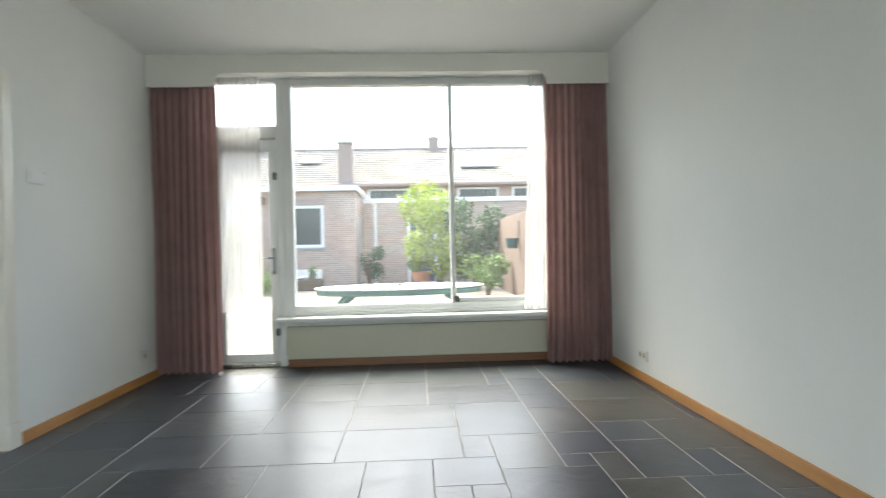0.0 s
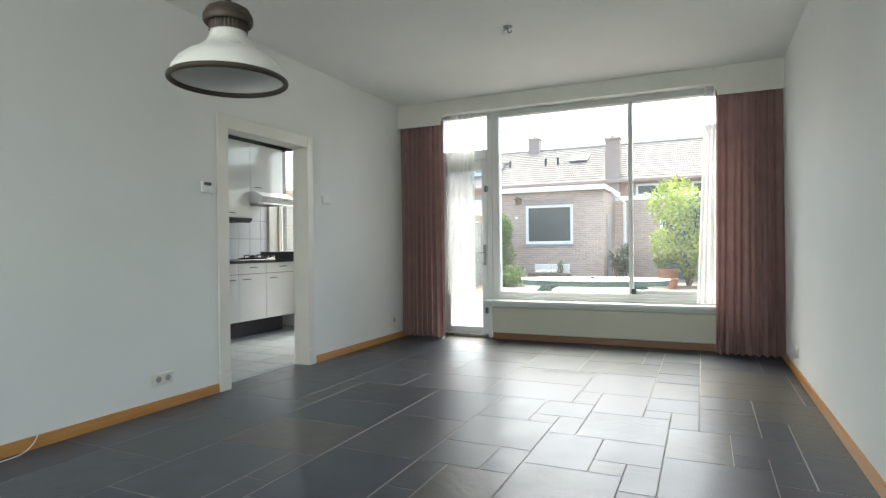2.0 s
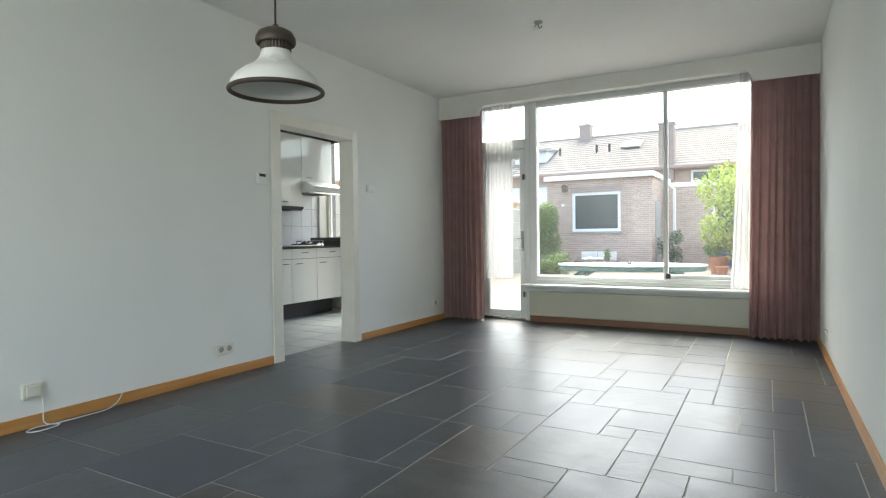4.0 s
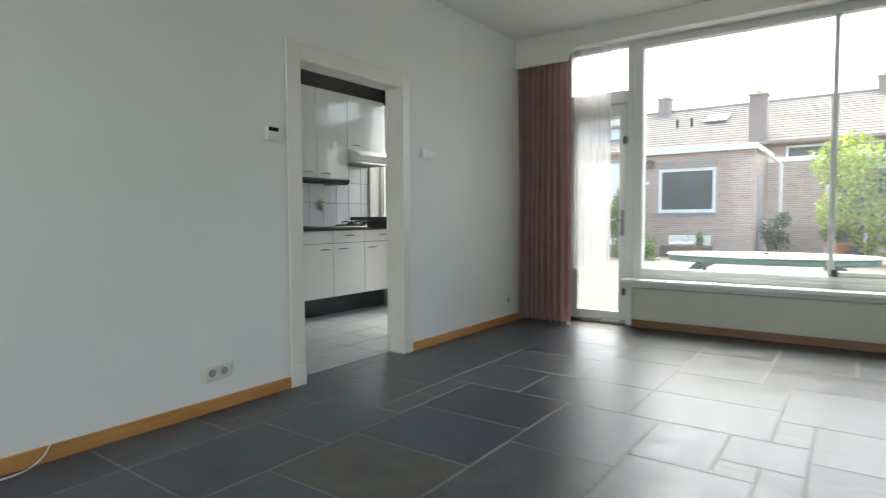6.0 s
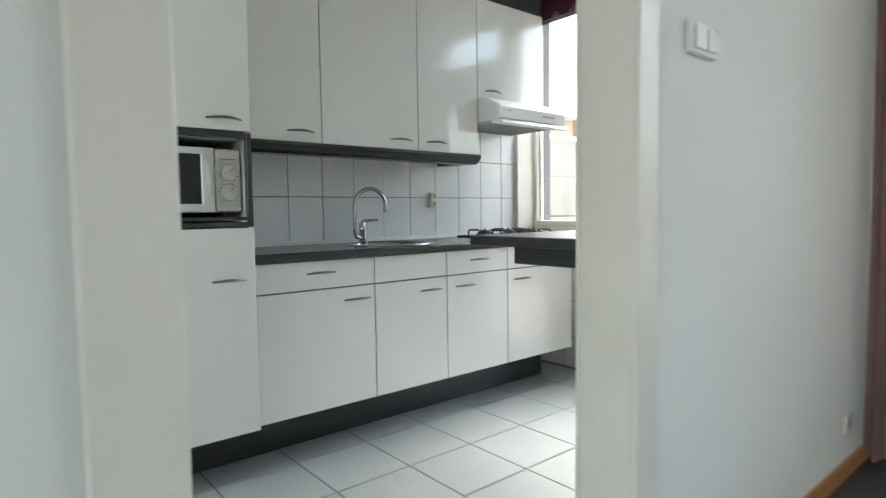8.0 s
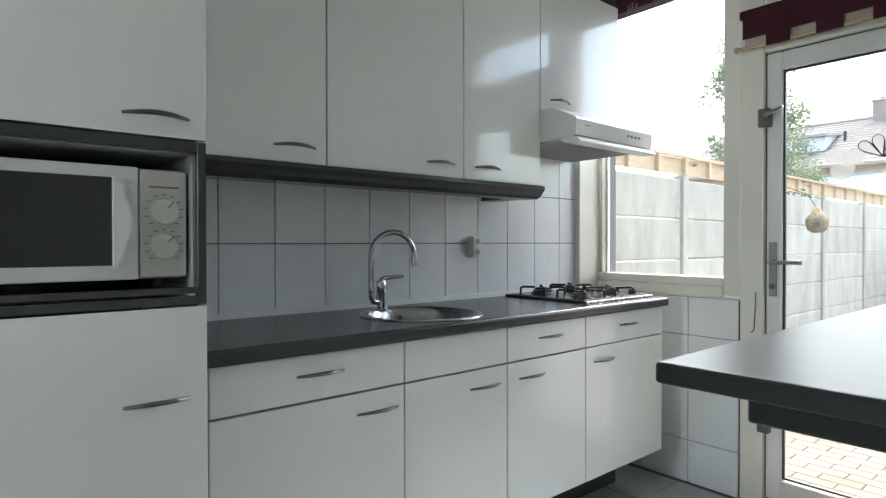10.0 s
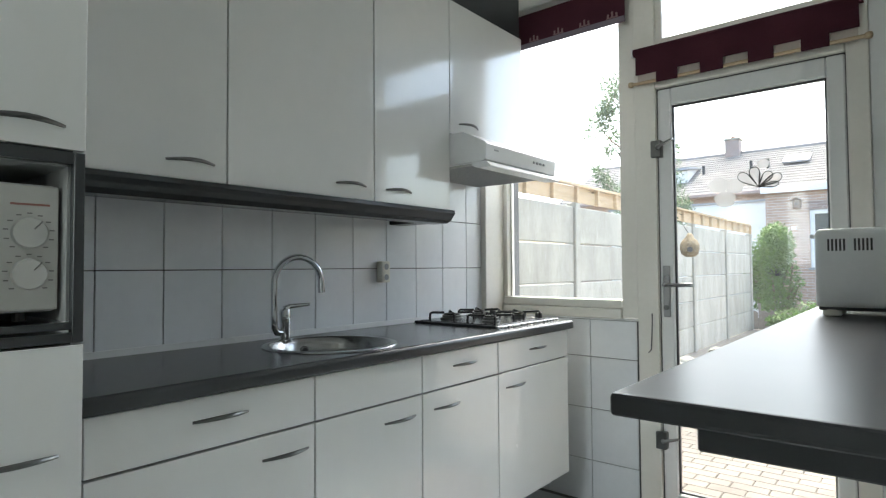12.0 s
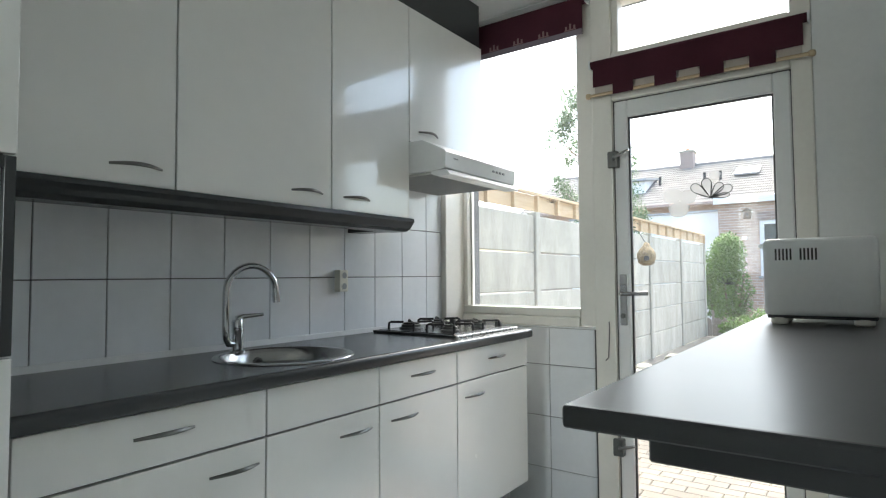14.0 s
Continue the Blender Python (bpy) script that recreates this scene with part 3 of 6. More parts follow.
def base_unit(y0, y1, handle_drawer, handle_door, false_front=False, label="white base cabinet with drawer and door, bowed nickel handles"):
    u = thing("base_cabinet", (FX + KX) / 2, (y0 + y1) / 2, 0.0, label, "kitchen cabinet", "base cabinets under the worktop")
    part("body", bx(KX + 0.01, FX - 0.019, y0, y1, 0.215, 0.894), M_GAPSHADE, u)
    d = part("drawer_front", bx(FX - 0.018, FX, y0 + 0.0025, y1 - 0.0025, 0.768, 0.892, 0.0015), M_LAC, u)
    o = part("door", bx(FX - 0.018, FX, y0 + 0.0025, y1 - 0.0025, 0.218, 0.762, 0.0015), M_LAC, u)
    if handle_drawer:
        bow_handle(d, FX, *handle_drawer, 0.838)
    bow_handle(o, FX, *handle_door, 0.703)
    return u


base_unit(3.087, 3.667, (3.312, 3.454), (3.496, 3.638), label="wide white base cabinet with drawer and door, bowed nickel handles")
base_unit(3.667, 4.117, None, (3.933, 4.075), label="white base cabinet under the sink with a blind front")
base_unit(4.117, 4.575, (4.279, 4.421), (4.172, 4.315))
base_unit(4.575, 5.168, (4.807, 4.952), (4.624, 4.768), label="white base cabinet under the gas hob with drawer and door")
solid("plinth_board", bx(FX - 0.245, FX - 0.225, 2.0, 5.13, 0.0, 0.213, 0.002), M_BLACK, "black plinth board below the white kitchen units", "plinth")


def tall_unit():
    y0, y1, top = 2.497, 3.075, 2.35
    u = thing("tall_cabinet", -1.78, 2.79, 0.0, "tall white cabinet with black-edged microwave niche", "kitchen cabinet")
    x1 = -1.48
    for b in ((y0, y0 + 0.018, 0.215, top), (y1 - 0.018, y1, 0.215, top)):
        part("side_panel", bx(KX + 0.01, x1 - 0.02, b[0], b[1], b[2], b[3]), M_CARC, u)
    part("back_panel", bx(KX + 0.01, KX + 0.02, y0 + 0.018, y1 - 0.018, 0.215, top), M_BLACK, u)
    for z in (0.215, 1.052, 1.425, top - 0.018):
        part("shelf", bx(KX + 0.02, x1 - 0.02, y0 + 0.018, y1 - 0.018, z, z + 0.016), M_BLACK, u)
    d = part("door", bx(x1 - 0.018, x1, y0 + 0.002, y1 - 0.002, 0.218, 1.048, 0.0015), M_LAC, u)
    bow_handle(d, x1, 2.898, 3.03, 0.842)
    d = part("door", bx(x1 - 0.018, x1, y0 + 0.002, y1 - 0.002, 1.428, top, 0.0015), M_LAC, u)
    bow_handle(d, x1, 2.899, 3.034, 1.47)
    for b in ((y0 + 0.003, y0 + 0.02, 1.053, 1.423), (y1 - 0.022, y1 - 0.003, 1.053, 1.423)):
        part("niche_edge", bx(x1 - 0.02, x1 + 0.001, b[0], b[1], b[2], b[3], 0.001), M_BLACK, u)
    for z0, z1 in ((1.400, 1.423), (1.053, 1.072), (1.078, 1.092)):
        part("niche_edge", bx(x1 - 0.02, x1 + 0.001, y0 + 0.02, y1 - 0.022, z0, z1, 0.001), M_BLACK, u)
    for ya, yb in ((y0 + 0.02, y0 + 0.024), (y1 - 0.027, y1 - 0.022)):
        part("niche_lining", bx(KX + 0.03, x1 - 0.0205, ya, yb, 1.093, 1.396), M_LINING, u)
    part("niche_lining", bx(KX + 0.03, x1 - 0.0205, y0 + 0.0245, y1 - 0.0275, 1.396, 1.3995), M_LINING, u)
    return u


tall_unit()


def microwave():
    x1, y0, y1, z0, z1 = -1.525, 2.557, 3.042, 1.112, 1.362
    m = thing("microwave", -1.72, 2.79, 1.094, "white microwave oven with dark glass door in the niche", "microwave")
    part("body", bx(-1.90, x1 - 0.02, y0, y1, z0, z1, 0.006, 2), M_WHITEP, m)
    d = part("door", bx(x1 - 0.019, x1, y0, 2.940, z0, z1, 0.004, 2), M_WHITEP, m)
    part("door_glass", bx(x1 - 0.003, x1 + 0.0012, y0 + 0.026, 2.897, z0 + 0.032, z1 - 0.026, 0.001), M_DGLASS, d, "dark tinted door glass")
    bm = bmesh.new()
    pts = [(2.893 + 0.03 * math.sin(math.pi * k / 12), z0 + 0.03 + (z1 - z0 - 0.055) * k / 12) for k in range(13)]
    prism(bm, [(2.888, z0 + 0.03)] + pts + [(2.888, z1 - 0.025)], "x", x1 + 0.001, x1 + 0.02)
    part("handle", bm, M_WHITEP, d, "curved white grip", True)
    p = part("control_panel", bx(x1 - 0.019, x1 - 0.001, 2.943, y1, z0 + 0.004, z1 - 0.004, 0.004, 2), M_PANEL, m, "ivory control panel")
    for zc, r in ((1.265, 0.03), (1.186, 0.03)):
        bm = bmesh.new()
        tube(bm, [(x1 - 0.002, 2.993, zc), (x1 + 0.004, 2.993, zc), (x1 + 0.009, 2.993, zc)], [r, r, r * 0.93], 28)
        d = part("dial", bm, M_PANEL, p, "round ivory dial", True)
        tube(bm := bmesh.new(), [(x1 + 0.0088, 2.993 + 0.2 * r, zc + 0.25 * r), (x1 + 0.0105, 2.993 + 0.5 * r, zc + 0.6 * r), (x1 + 0.0088, 2.993 + 0.62 * r, zc + 0.74 * r)], 0.0016, 6)
        part("pointer", bm, M_INK, p, "grey pointer mark")
        for k in range(11):
            a = math.pi * (1.25 - 1.5 * k / 10)
            yy, zz = 2.993 + 1.27 * r * math.cos(a), zc + 1.27 * r * math.sin(a)
            part("tick", bx(x1 - 0.002, x1 + 0.0004, yy - 0.004, yy + 0.004, zz - 0.0012, zz + 0.0012), M_INK, p)
    part("badge", bx(x1 - 0.002, x1 + 0.0004, 2.962, 3.026, 1.318, 1.322), M_RED, p)
    for y in (y0 + 0.05, y1 - 0.05):
        for x in (-1.86, x1 - 0.06):
            part("foot", lathe(bmesh.new(), [(0.0, 1.0935), (0.012, 1.0935), (0.012, z0 + 0.002), (0, z0 + 0.002)], x, y, 10), M_DARKP, m)


microwave()

side = thing("tall_cabinet", -1.78, 2.2, 0.0, "tall white cabinet beside the microwave unit", "kitchen cabinet")
part("body", bx(KX + 0.01, -1.50, 1.93, 2.49, 0.215, 2.35), M_CARC, side)
for z0, z1 in ((0.218, 1.18), (1.186, 1.62), (1.626, 2.35)):
    part("door", bx(-1.498, -1.482, 1.932, 2.488, z0, z1, 0.0015), M_LAC, side)

# worktop with rounded front edge; cut out for sink
WZ0, WZ1 = 0.897, 0.936
SC, SR = (-1.755, 3.915), 0.212


def worktop():
    w = thing("worktop", -1.78, 4.13, WZ0, "charcoal laminate worktop with rounded front edge", "worktop")
    bm = bmesh.new()
    y0, y1, xa, xb = 3.080, 5.182, KX + 0.001, FX + 0.002
    r = 0.014
    prof = [(xa, WZ0), (xb, WZ0), (xb, WZ1), (xa, WZ1)]
    for a, b in ((y0, SC[1] - SR), (SC[1] + SR, y1)):
        prism(bm, prof, "y", a, b)
    seg = 20
    for s in (-1, 1):                      # strips beside the round hole
        for k in range(seg):
            a0, a1 = -math.pi / 2 + math.pi * k / seg, -math.pi / 2 + math.pi * (k + 1) / seg
            p = [(SC[0] + s * SR * math.cos(a), SC[1] + SR * math.sin(a)) for a in (a0, a1)]
            edge = xb if s > 0 else xa
            prism(bm, [p[0], p[1], (edge, p[1][1]), (edge, p[0][1])], "z", WZ0, WZ1)
    bmesh.ops.remove_doubles(bm, verts=bm.verts[:], dist=0.0005)
    part("surface", bm, M_BLACK, w)
    xe = xb + 0.022
    nose = [(xb, WZ0)] + [(xe - 0.008 + 0.008 * math.cos(a), WZ0 + 0.008 + 0.008 * math.sin(a)) for a in (-math.pi / 2 + math.pi / 2 * k / 4 for k in range(5))]
    nose += [(xe - r + r * math.cos(a), WZ1 - r + r * math.sin(a)) for a in (math.pi / 2 * k / 6 for k in range(7))] + [(xb, WZ1)]
    part("front_edge", prism(bmesh.new(), nose, "y", y0, y1), M_BLACK, w, "rounded front edge", True)
    part("end_cap", bx(xa, xb, y1, y1 + 0.002, WZ0, WZ1), M_STEEL, w, "thin metal end strip")
    return w


worktop()
bm = bmesh.new()
box(bm, KX + 0.0005, KX + 0.009, 3.08, 5.18, WZ1, WZ1 + 0.0205)
structure("trim_sealant", bm, M_WHITEP, "white sealant line behind the worktop", "sealant")

# round sink
M_HOB = mat("dark_grey_enamel", (0.025, 0.027, 0.03), (0.032, 0.034, 0.037), rough=0.22, fine=200, bump=0.0, rvar=0.03, spec=0.3)
M_SINK = mat("satin_steel", (0.38, 0.38, 0.38), (0.30, 0.30, 0.30), rough=0.24, metal=1.0, scale=6, fine=140, bump=0.03)
sink = thing("sink", SC[0], SC[1], 0.80, "round brushed steel sink set into the worktop", "sink")
part("bowl", lathe(bmesh.new(), [(0.226, WZ1 + 0.001), (0.224, WZ1 + 0.004), (0.205, WZ1 + 0.005), (0.197, WZ1 - 0.002), (0.19, WZ1 - 0.03), (0.175, 0.81), (0.15, 0.79), (0.04, 0.783), (0.0, 0.783)], *SC, 48), M_SINK, sink, smooth=True)
part("drain", lathe(bmesh.new(), [(0.045, 0.784), (0.042, 0.788), (0.03, 0.786), (0.0, 0.786)], *SC, 24), M_CHROME, sink, smooth=True)
part("overflow", tube(bmesh.new(), [(SC[0] - 0.196, SC[1] + 0.032, 0.898), (SC[0] - 0.180, SC[1] + 0.030, 0.897)], 0.015, 18), M_CHROME, sink, "chrome overflow ring", smooth=True)
part("overflow_hole", tube(bmesh.new(), [(SC[0] - 0.181, SC[1] + 0.030, 0.897), (SC[0] - 0.1785, SC[1] + 0.0296, 0.897)], 0.009, 14), M_DARKP, sink, smooth=True)

# mixer tap
tap = thing("tap", -1.965, 3.905, WZ1, "chrome kitchen mixer tap with a swan-neck spout", "tap")
tx, ty = -1.962, 3.850
part("body", lathe(bmesh.new(), [(0.025, WZ1), (0.025, WZ1 + 0.006), (0.019, WZ1 + 0.010), (0.0175, WZ1 + 0.066), (0.0195, WZ1 + 0.070), (0.0195, WZ1 + 0.104), (0.016, WZ1 + 0.112), (0.0, WZ1 + 0.114)], tx, ty + 0.028, 24), M_CHROME, tap, smooth=True)
pts = [(tx, ty + 0.02, WZ1 + 0.028), (tx, ty - 0.006, WZ1 + 0.032), (tx, ty - 0.016, WZ1 + 0.05)]
pts += [(tx, ty - 0.018, WZ1 + 0.05 + 0.03 * k) for k in range(1, 6)]
for k in range(17):
    a = math.pi - math.pi * 1.04 * k / 16
    pts.append((tx + 0.012 * (1 + math.cos(a)), ty - 0.018 + 0.094 * (1 + math.cos(a)), WZ1 + 0.205 + 0.094 * math.sin(a)))
sp = part("spout", tube(bmesh.new(), pts, 0.0115, 14), M_CHROME, tap, smooth=True)
e = Vector(pts[-1])
part("nozzle", tube(bmesh.new(), [e + Vector((0, 0, 0.004)), e - Vector((-0.001, -0.003, 0.026))], 0.0135, 14), M_CHROME, sp, smooth=True)
part("lever", tube(bmesh.new(), [(tx, ty + 0.028, WZ1 + 0.112), (tx + 0.004, ty + 0.045, WZ1 + 0.122), (tx + 0.018, ty + 0.12, WZ1 + 0.126)], [0.014, 0.009, 0.006], 12), M_CHROME, tap, smooth=True)

# gas hob
hob = thing("gas_hob", -1.79, 4.92, WZ1, "steel-edged four-burner gas hob with black pan supports", "gas hob")
part("plate", bx(-2.03, -1.57, 4.635, 5.165, WZ1 + 0.0005, WZ1 + 0.012, 0.004, 2), M_HOB, hob)
part("front_trim", bx(-1.5695, -1.562, 4.64, 5.16, WZ1 + 0.0005, WZ1 + 0.010, 0.002), M_STEEL, hob, "bright steel front trim")
part("inlay", bx(-2.01, -1.59, 4.655, 5.145, WZ1 + 0.0125, WZ1 + 0.0145, 0.001), M_HOB, hob, "dark enamelled top")
for bx_, by_, br in ((-1.92, 4.78, 0.046), (-1.69, 4.77, 0.034), (-1.92, 5.0, 0.034), (-1.69, 5.0, 0.028)):
    bz = WZ1 + 0.0148
    b = part("burner", lathe(bmesh.new(), [(br * 1.25, bz), (br * 1.2, bz + 0.006), (br, bz + 0.008), (br, bz + 0.018), (br * 0.9, bz + 0.02), (0, bz + 0.02)], bx_, by_, 24), M_BURNER, hob, "grey cast burner ring", smooth=True)
    part("burner_cap", lathe(bmesh.new(), [(br * 0.8, bz + 0.0205), (br * 0.8, bz + 0.026), (br * 0.6, bz + 0.028), (0, bz + 0.028)], bx_, by_, 24), M_IRON, b, smooth=True)
    for k in range(4):
        a = math.pi / 4 + k * math.pi / 2
        c, s = math.cos(a), math.sin(a)
        pr = part("pan_support", tube(bmesh.new(), [(bx_ + c * 0.105, by_ + s * 0.105, bz), (bx_ + c * 0.103, by_ + s * 0.103, bz + 0.026), (bx_ + c * 0.095, by_ + s * 0.095, bz + 0.031), (bx_ + c * br * 0.8, by_ + s * br * 0.8, bz + 0.03)], 0.0058, 6), M_IRON, hob)
for k in range(4):
    part("knob", lathe(bmesh.new(), [(0.018, WZ1 + 0.0148), (0.016, WZ1 + 0.034), (0.012, WZ1 + 0.037), (0, WZ1 + 0.037)], -1.64 - 0.09 * k, 5.105, 16), M_DARKP, hob, smooth=True)

# wall units
UX = -1.762


def wall_unit(y0, y1, z0, hy, group="wall cabinets over the worktop", label="white wall cabinet with a plain door and bowed handle"):
    u = thing("wall_cabinet", (UX + KX) / 2, (y0 + y1) / 2, z0, label, "kitchen cabinet", group)
    part("body", bx(KX + 0.003, UX - 0.019, y0, y1, z0, 2.37), M_CARC, u)
    # dark sheet paints the shade seen in the door's gaps
    part("door_seal", bx(UX - 0.0189, UX - 0.0182, y0 + 0.0003, y1 - 0.0003, z0 + 0.002, 2.368), M_GAPSHADE, u, "grey sheet putting gap shade behind the door")
    d = part("door", bx(UX - 0.018, UX, y0 + 0.0025, y1 - 0.0025, z0 + 0.001, 2.368, 0.0015), M_LAC, u)
    bow_handle(d, UX, hy[0], hy[1], z0 + 0.05)


wall_unit(3.079, 3.538, 1.440, (3.356, 3.494))
wall_unit(3.538, 4.128, 1.440, (3.941, 4.079), label="wide white wall cabinet with a plain door and bowed handle")
wall_unit(4.128, 4.578, 1.440, (4.183, 4.323))
wall_unit(4.578, 5.172, 1.775, (4.637, 4.776), label="short white wall cabinet above the cooker hood")
strip = thing("light_pelmet", -1.80, 3.83, 1.385, "black moulded light strip under the white wall cabinets", "cornice")
prof = [(UX - 0.11, 1.4395), (UX + 0.012, 1.4395), (UX + 0.016, 1.425), (UX + 0.004, 1.412), (UX - 0.006, 1.398), (UX - 0.03, 1.385), (UX - 0.11, 1.385)]
part("moulding", prism(bmesh.new(), prof, "y", 3.079, 4.592, 0.0012), M_BLACK, strip)
part("return_moulding", bx(KX + 0.002, UX - 0.112, 4.50, 4.592, 1.388, 1.4385, 0.003), M_BLACK, strip)
top = thing("cornice_board", -1.8, 4.0, 2.372, "black filler board between wall cabinets and ceiling", "cornice")
part("board", bx(UX - 0.03, UX - 0.012, 1.93, 5.172, 2.372, KZ - 0.001, 0.002), M_BLACK, top)
part("end_board", bx(KX + 0.01, UX - 0.032, 5.154, 5.172, 2.372, KZ - 0.001, 0.002), M_BLACK, top)

# cooker hood
hood = thing("cooker_hood", -1.78, 4.87, 1.62, "white slim cooker hood under a wall cabinet", "cooker hood")
prof = [(KX + 0.004, 1.772), (-1.695, 1.772), (-1.580, 1.716), (-1.572, 1.706), (-1.577, 1.640), (-1.60, 1.634), (KX + 0.004, 1.634)]
part("body", prism(bmesh.new(), prof, "y", 4.58, 5.17, 0.0015), M_WHITEP, hood)
prof = [(-1.650, 1.6335), (-1.574, 1.6335), (-1.553, 1.613), (-1.556, 1.608), (-1.63, 1.612), (-1.650, 1.622)]
part("visor", prism(bmesh.new(), prof, "y", 4.582, 5.168, 0.001), M_WHITEP, hood, "white pull-out visor")
f = part("filter", bx(KX + 0.03, -1.655, 4.60, 5.15, 1.624, 1.6335, 0.002), M_FILTER, hood, "pale grey grease filter")
for k in range(26):
    part("filter_rib", bx(KX + 0.04, -1.66, 4.612 + 0.0205 * k, 4.618 + 0.0205 * k, 1.622, 1.6238), M_GREYP, f)
for k in range(4):
    yy = 4.955 + 0.030 * k
    part("button", bx(-1.577, -1.5695, yy, yy + 0.016, 1.672, 1.682, 0.0015), M_GREYP, hood)
part("name_badge", bx(-1.577, -1.5725, 4.64, 4.672, 1.683, 1.688), M_GREYP, hood, "small grey printed bar")

# wall tiles in grid
TP, TH = 0.1985, 0.2385
tile_wall = bpy.data.objects["wall_kitchen_tiled"]
tme = finish("wall_tile", bx(-0.009, 0.0, 0.0017, TP - 0.0017, 0.0017, TH - 0.0017, 0.0015), M_WTILE)
for k in range(-1, 11):
    for j in range(-1, 4):
        y0, z0 = 3.294 + TP * k, 1.191 + TH * j
        if y0 + TP > 5.42 or (j >= 1 and 3.07 < y0 < 4.35 and j > 1) or (j < -0 and y0 < 5.0 and j < -1):
            continue
        piece("tile", tme, tile_wall, KX, y0, z0)
low = bpy.data.objects["wall_kitchen_garden"]
for z0, z1 in ((0.735, 0.925), (0.473, 0.735), (0.211, 0.473), (0.0, 0.211)):
    pme = finish("wall_tile_face", bx(0.0017, 0.243 - 0.0017, -0.009, 0.0, 0.0017, z1 - z0 - 0.0017, 0.0015), M_WTILE)
    for i in range(3):
        piece("tile", pme, low, -1.513 + 0.243 * (i - 2), 5.41, z0)
structure("trim_tile_edge", bx(KX, -1.262, 5.398, 5.455, 0.9255, 0.933, 0.002), M_WHITEP, "white edge strip on top of the tiled sill", "sill")

# kitchen wall socket
def socket(name, x, y, z, face, n=2, upright=False, proud=0.012, label="ivory double wall socket", m=0.072):
    """A socket box with n round inlets on a wall; face: the way it looks along x."""
    s = thing(name, x, y, z, label, "wall socket")
    w, h = (m * 1.05, m * n) if upright else (m * 1.08 * n, m * 1.08)
    xa, xb = sorted((x, x + face * proud))
    body = part("body", bx(xa, xb, y - w / 2, y + w / 2, z - h / 2, z + h / 2, 0.005, 2), M_PLASTIC, s)
    for k in range(n):
        off = (k - (n - 1) / 2) * m
        yy, zz = (y, z + off) if upright else (y + off, z)
        xx = x + face * proud
        bm = bmesh.new()
        ring = tube(bm, [(xx - face * 0.001, yy, zz), (xx + face * 0.002, yy, zz)], 0.36 * m, 24)
        r = part("inlet_ring", bm, M_PLASTIC, body, smooth=True)
        # no recess is cut; a flat grey disc carries its shade as colour
        part("inlet", tube(bmesh.new(), [(xx, yy, zz), (xx + face * 0.0025, yy, zz)], 0.29 * m, 24), M_GREYP, body, "grey disc with the recess shade in its colour")
    return s


socket("wall_socket", KX + 0.0005, 4.447, 1.176, 1, 2, True, 0.036, "grey-white upright double socket on the kitchen tiles", 0.047)

# ---- kitchen window, door and blinds ----
KG = 5.43
kwin = thing("window_2", -1.65, KG, 0.94, "cream-framed fixed kitchen window above the tiled sill", "window", kind="structure")
part("window_frame", bx(KX - 0.008, -2.028, 5.215, 5.46, 0.945, 2.58, 0.006, 2), M_TRIM, kwin)
part("window_frame", bx(-2.028, -2.0, 5.385, 5.46, 1.03, 2.58, 0.006, 2), M_TRIM, kwin)
part("window_frame", bx(-1.335, -1.255, 5.385, 5.47, 0.94, 2.58, 0.006, 2), M_TRIM, kwin)
part("window_frame", bx(-2.028, -1.336, 5.385, 5.47, 0.985, 1.028, 0.006, 2), M_TRIM, kwin)
part("window_sill", bx(-2.028, -1.336, 5.37, 5.475, 0.935, 0.984, 0.008, 2), M_TRIM, kwin)
part("window_frame", bx(-2.0, -1.336, 5.385, 5.47, 2.52, 2.58, 0.004), M_TRIM, kwin)
for b in ((-2.0, -1.99, 1.03, 2.52), (-1.345, -1.336, 1.03, 2.52)):
    part("glazing_bead", bx(b[0], b[1], KG - 0.012, KG - 0.001, b[2], b[3], 0.002), M_TRIM, kwin)
g = part("pane", bx(-1.999, -1.337, KG, KG + 0.006, 1.029, 2.519), M_KGLASS, kwin, "clear glass pane")
g.visible_shadow = False

kdoor = thing("door_2", -0.78, KG, 0, "white kitchen door with one tall glass pane, shut", "door", kind="structure")
part("door_post", bx(-1.254, -1.155, 5.375, 5.50, 0, 2.58, 0.006, 2), M_TRIM, kdoor)
part("door_post", bx(-0.41, -0.336, 5.375, 5.50, 0, 2.58, 0.006, 2), M_TRIM, kdoor)
part("door_head", bx(-1.155, -0.41, 5.375, 5.50, 2.035, 2.27, 0.006), M_TRIM, kdoor)
part("door_head", bx(-1.155, -0.41, 5.385, 5.50, 2.54, 2.58, 0.004), M_TRIM, kdoor)
part("fanlight_frame", bx(-1.155, -1.125, 5.40, 5.48, 2.27, 2.54, 0.004), M_TRIM, kdoor)
part("threshold", bx(-1.155, -0.41, 5.38, 5.52, 0, 0.045, 0.006), M_STEEL, kdoor)
for b in ((-1.15, -1.088, 0.05, 2.03), (-0.478, -0.415, 0.05, 2.03), (-1.088, -0.478, 1.95, 2.03), (-1.088, -0.478, 0.05, 0.145)):
    part("leaf_frame", bx(b[0], b[1], 5.395, 5.455, b[2], b[3], 0.005), M_FRAME, kdoor)
# dark strips added in the leaf gaps to paint their shade
for b in ((-1.1548, -1.1502, 0.05, 2.035), (-0.4148, -0.4102, 0.05, 2.035), (-1.150, -0.415, 2.0302, 2.0348)):
    part("draught_strip", bx(b[0], b[1], 5.402, 5.44, b[2], b[3]), M_DARKP, kdoor, "dark strip giving the door gap its shade")
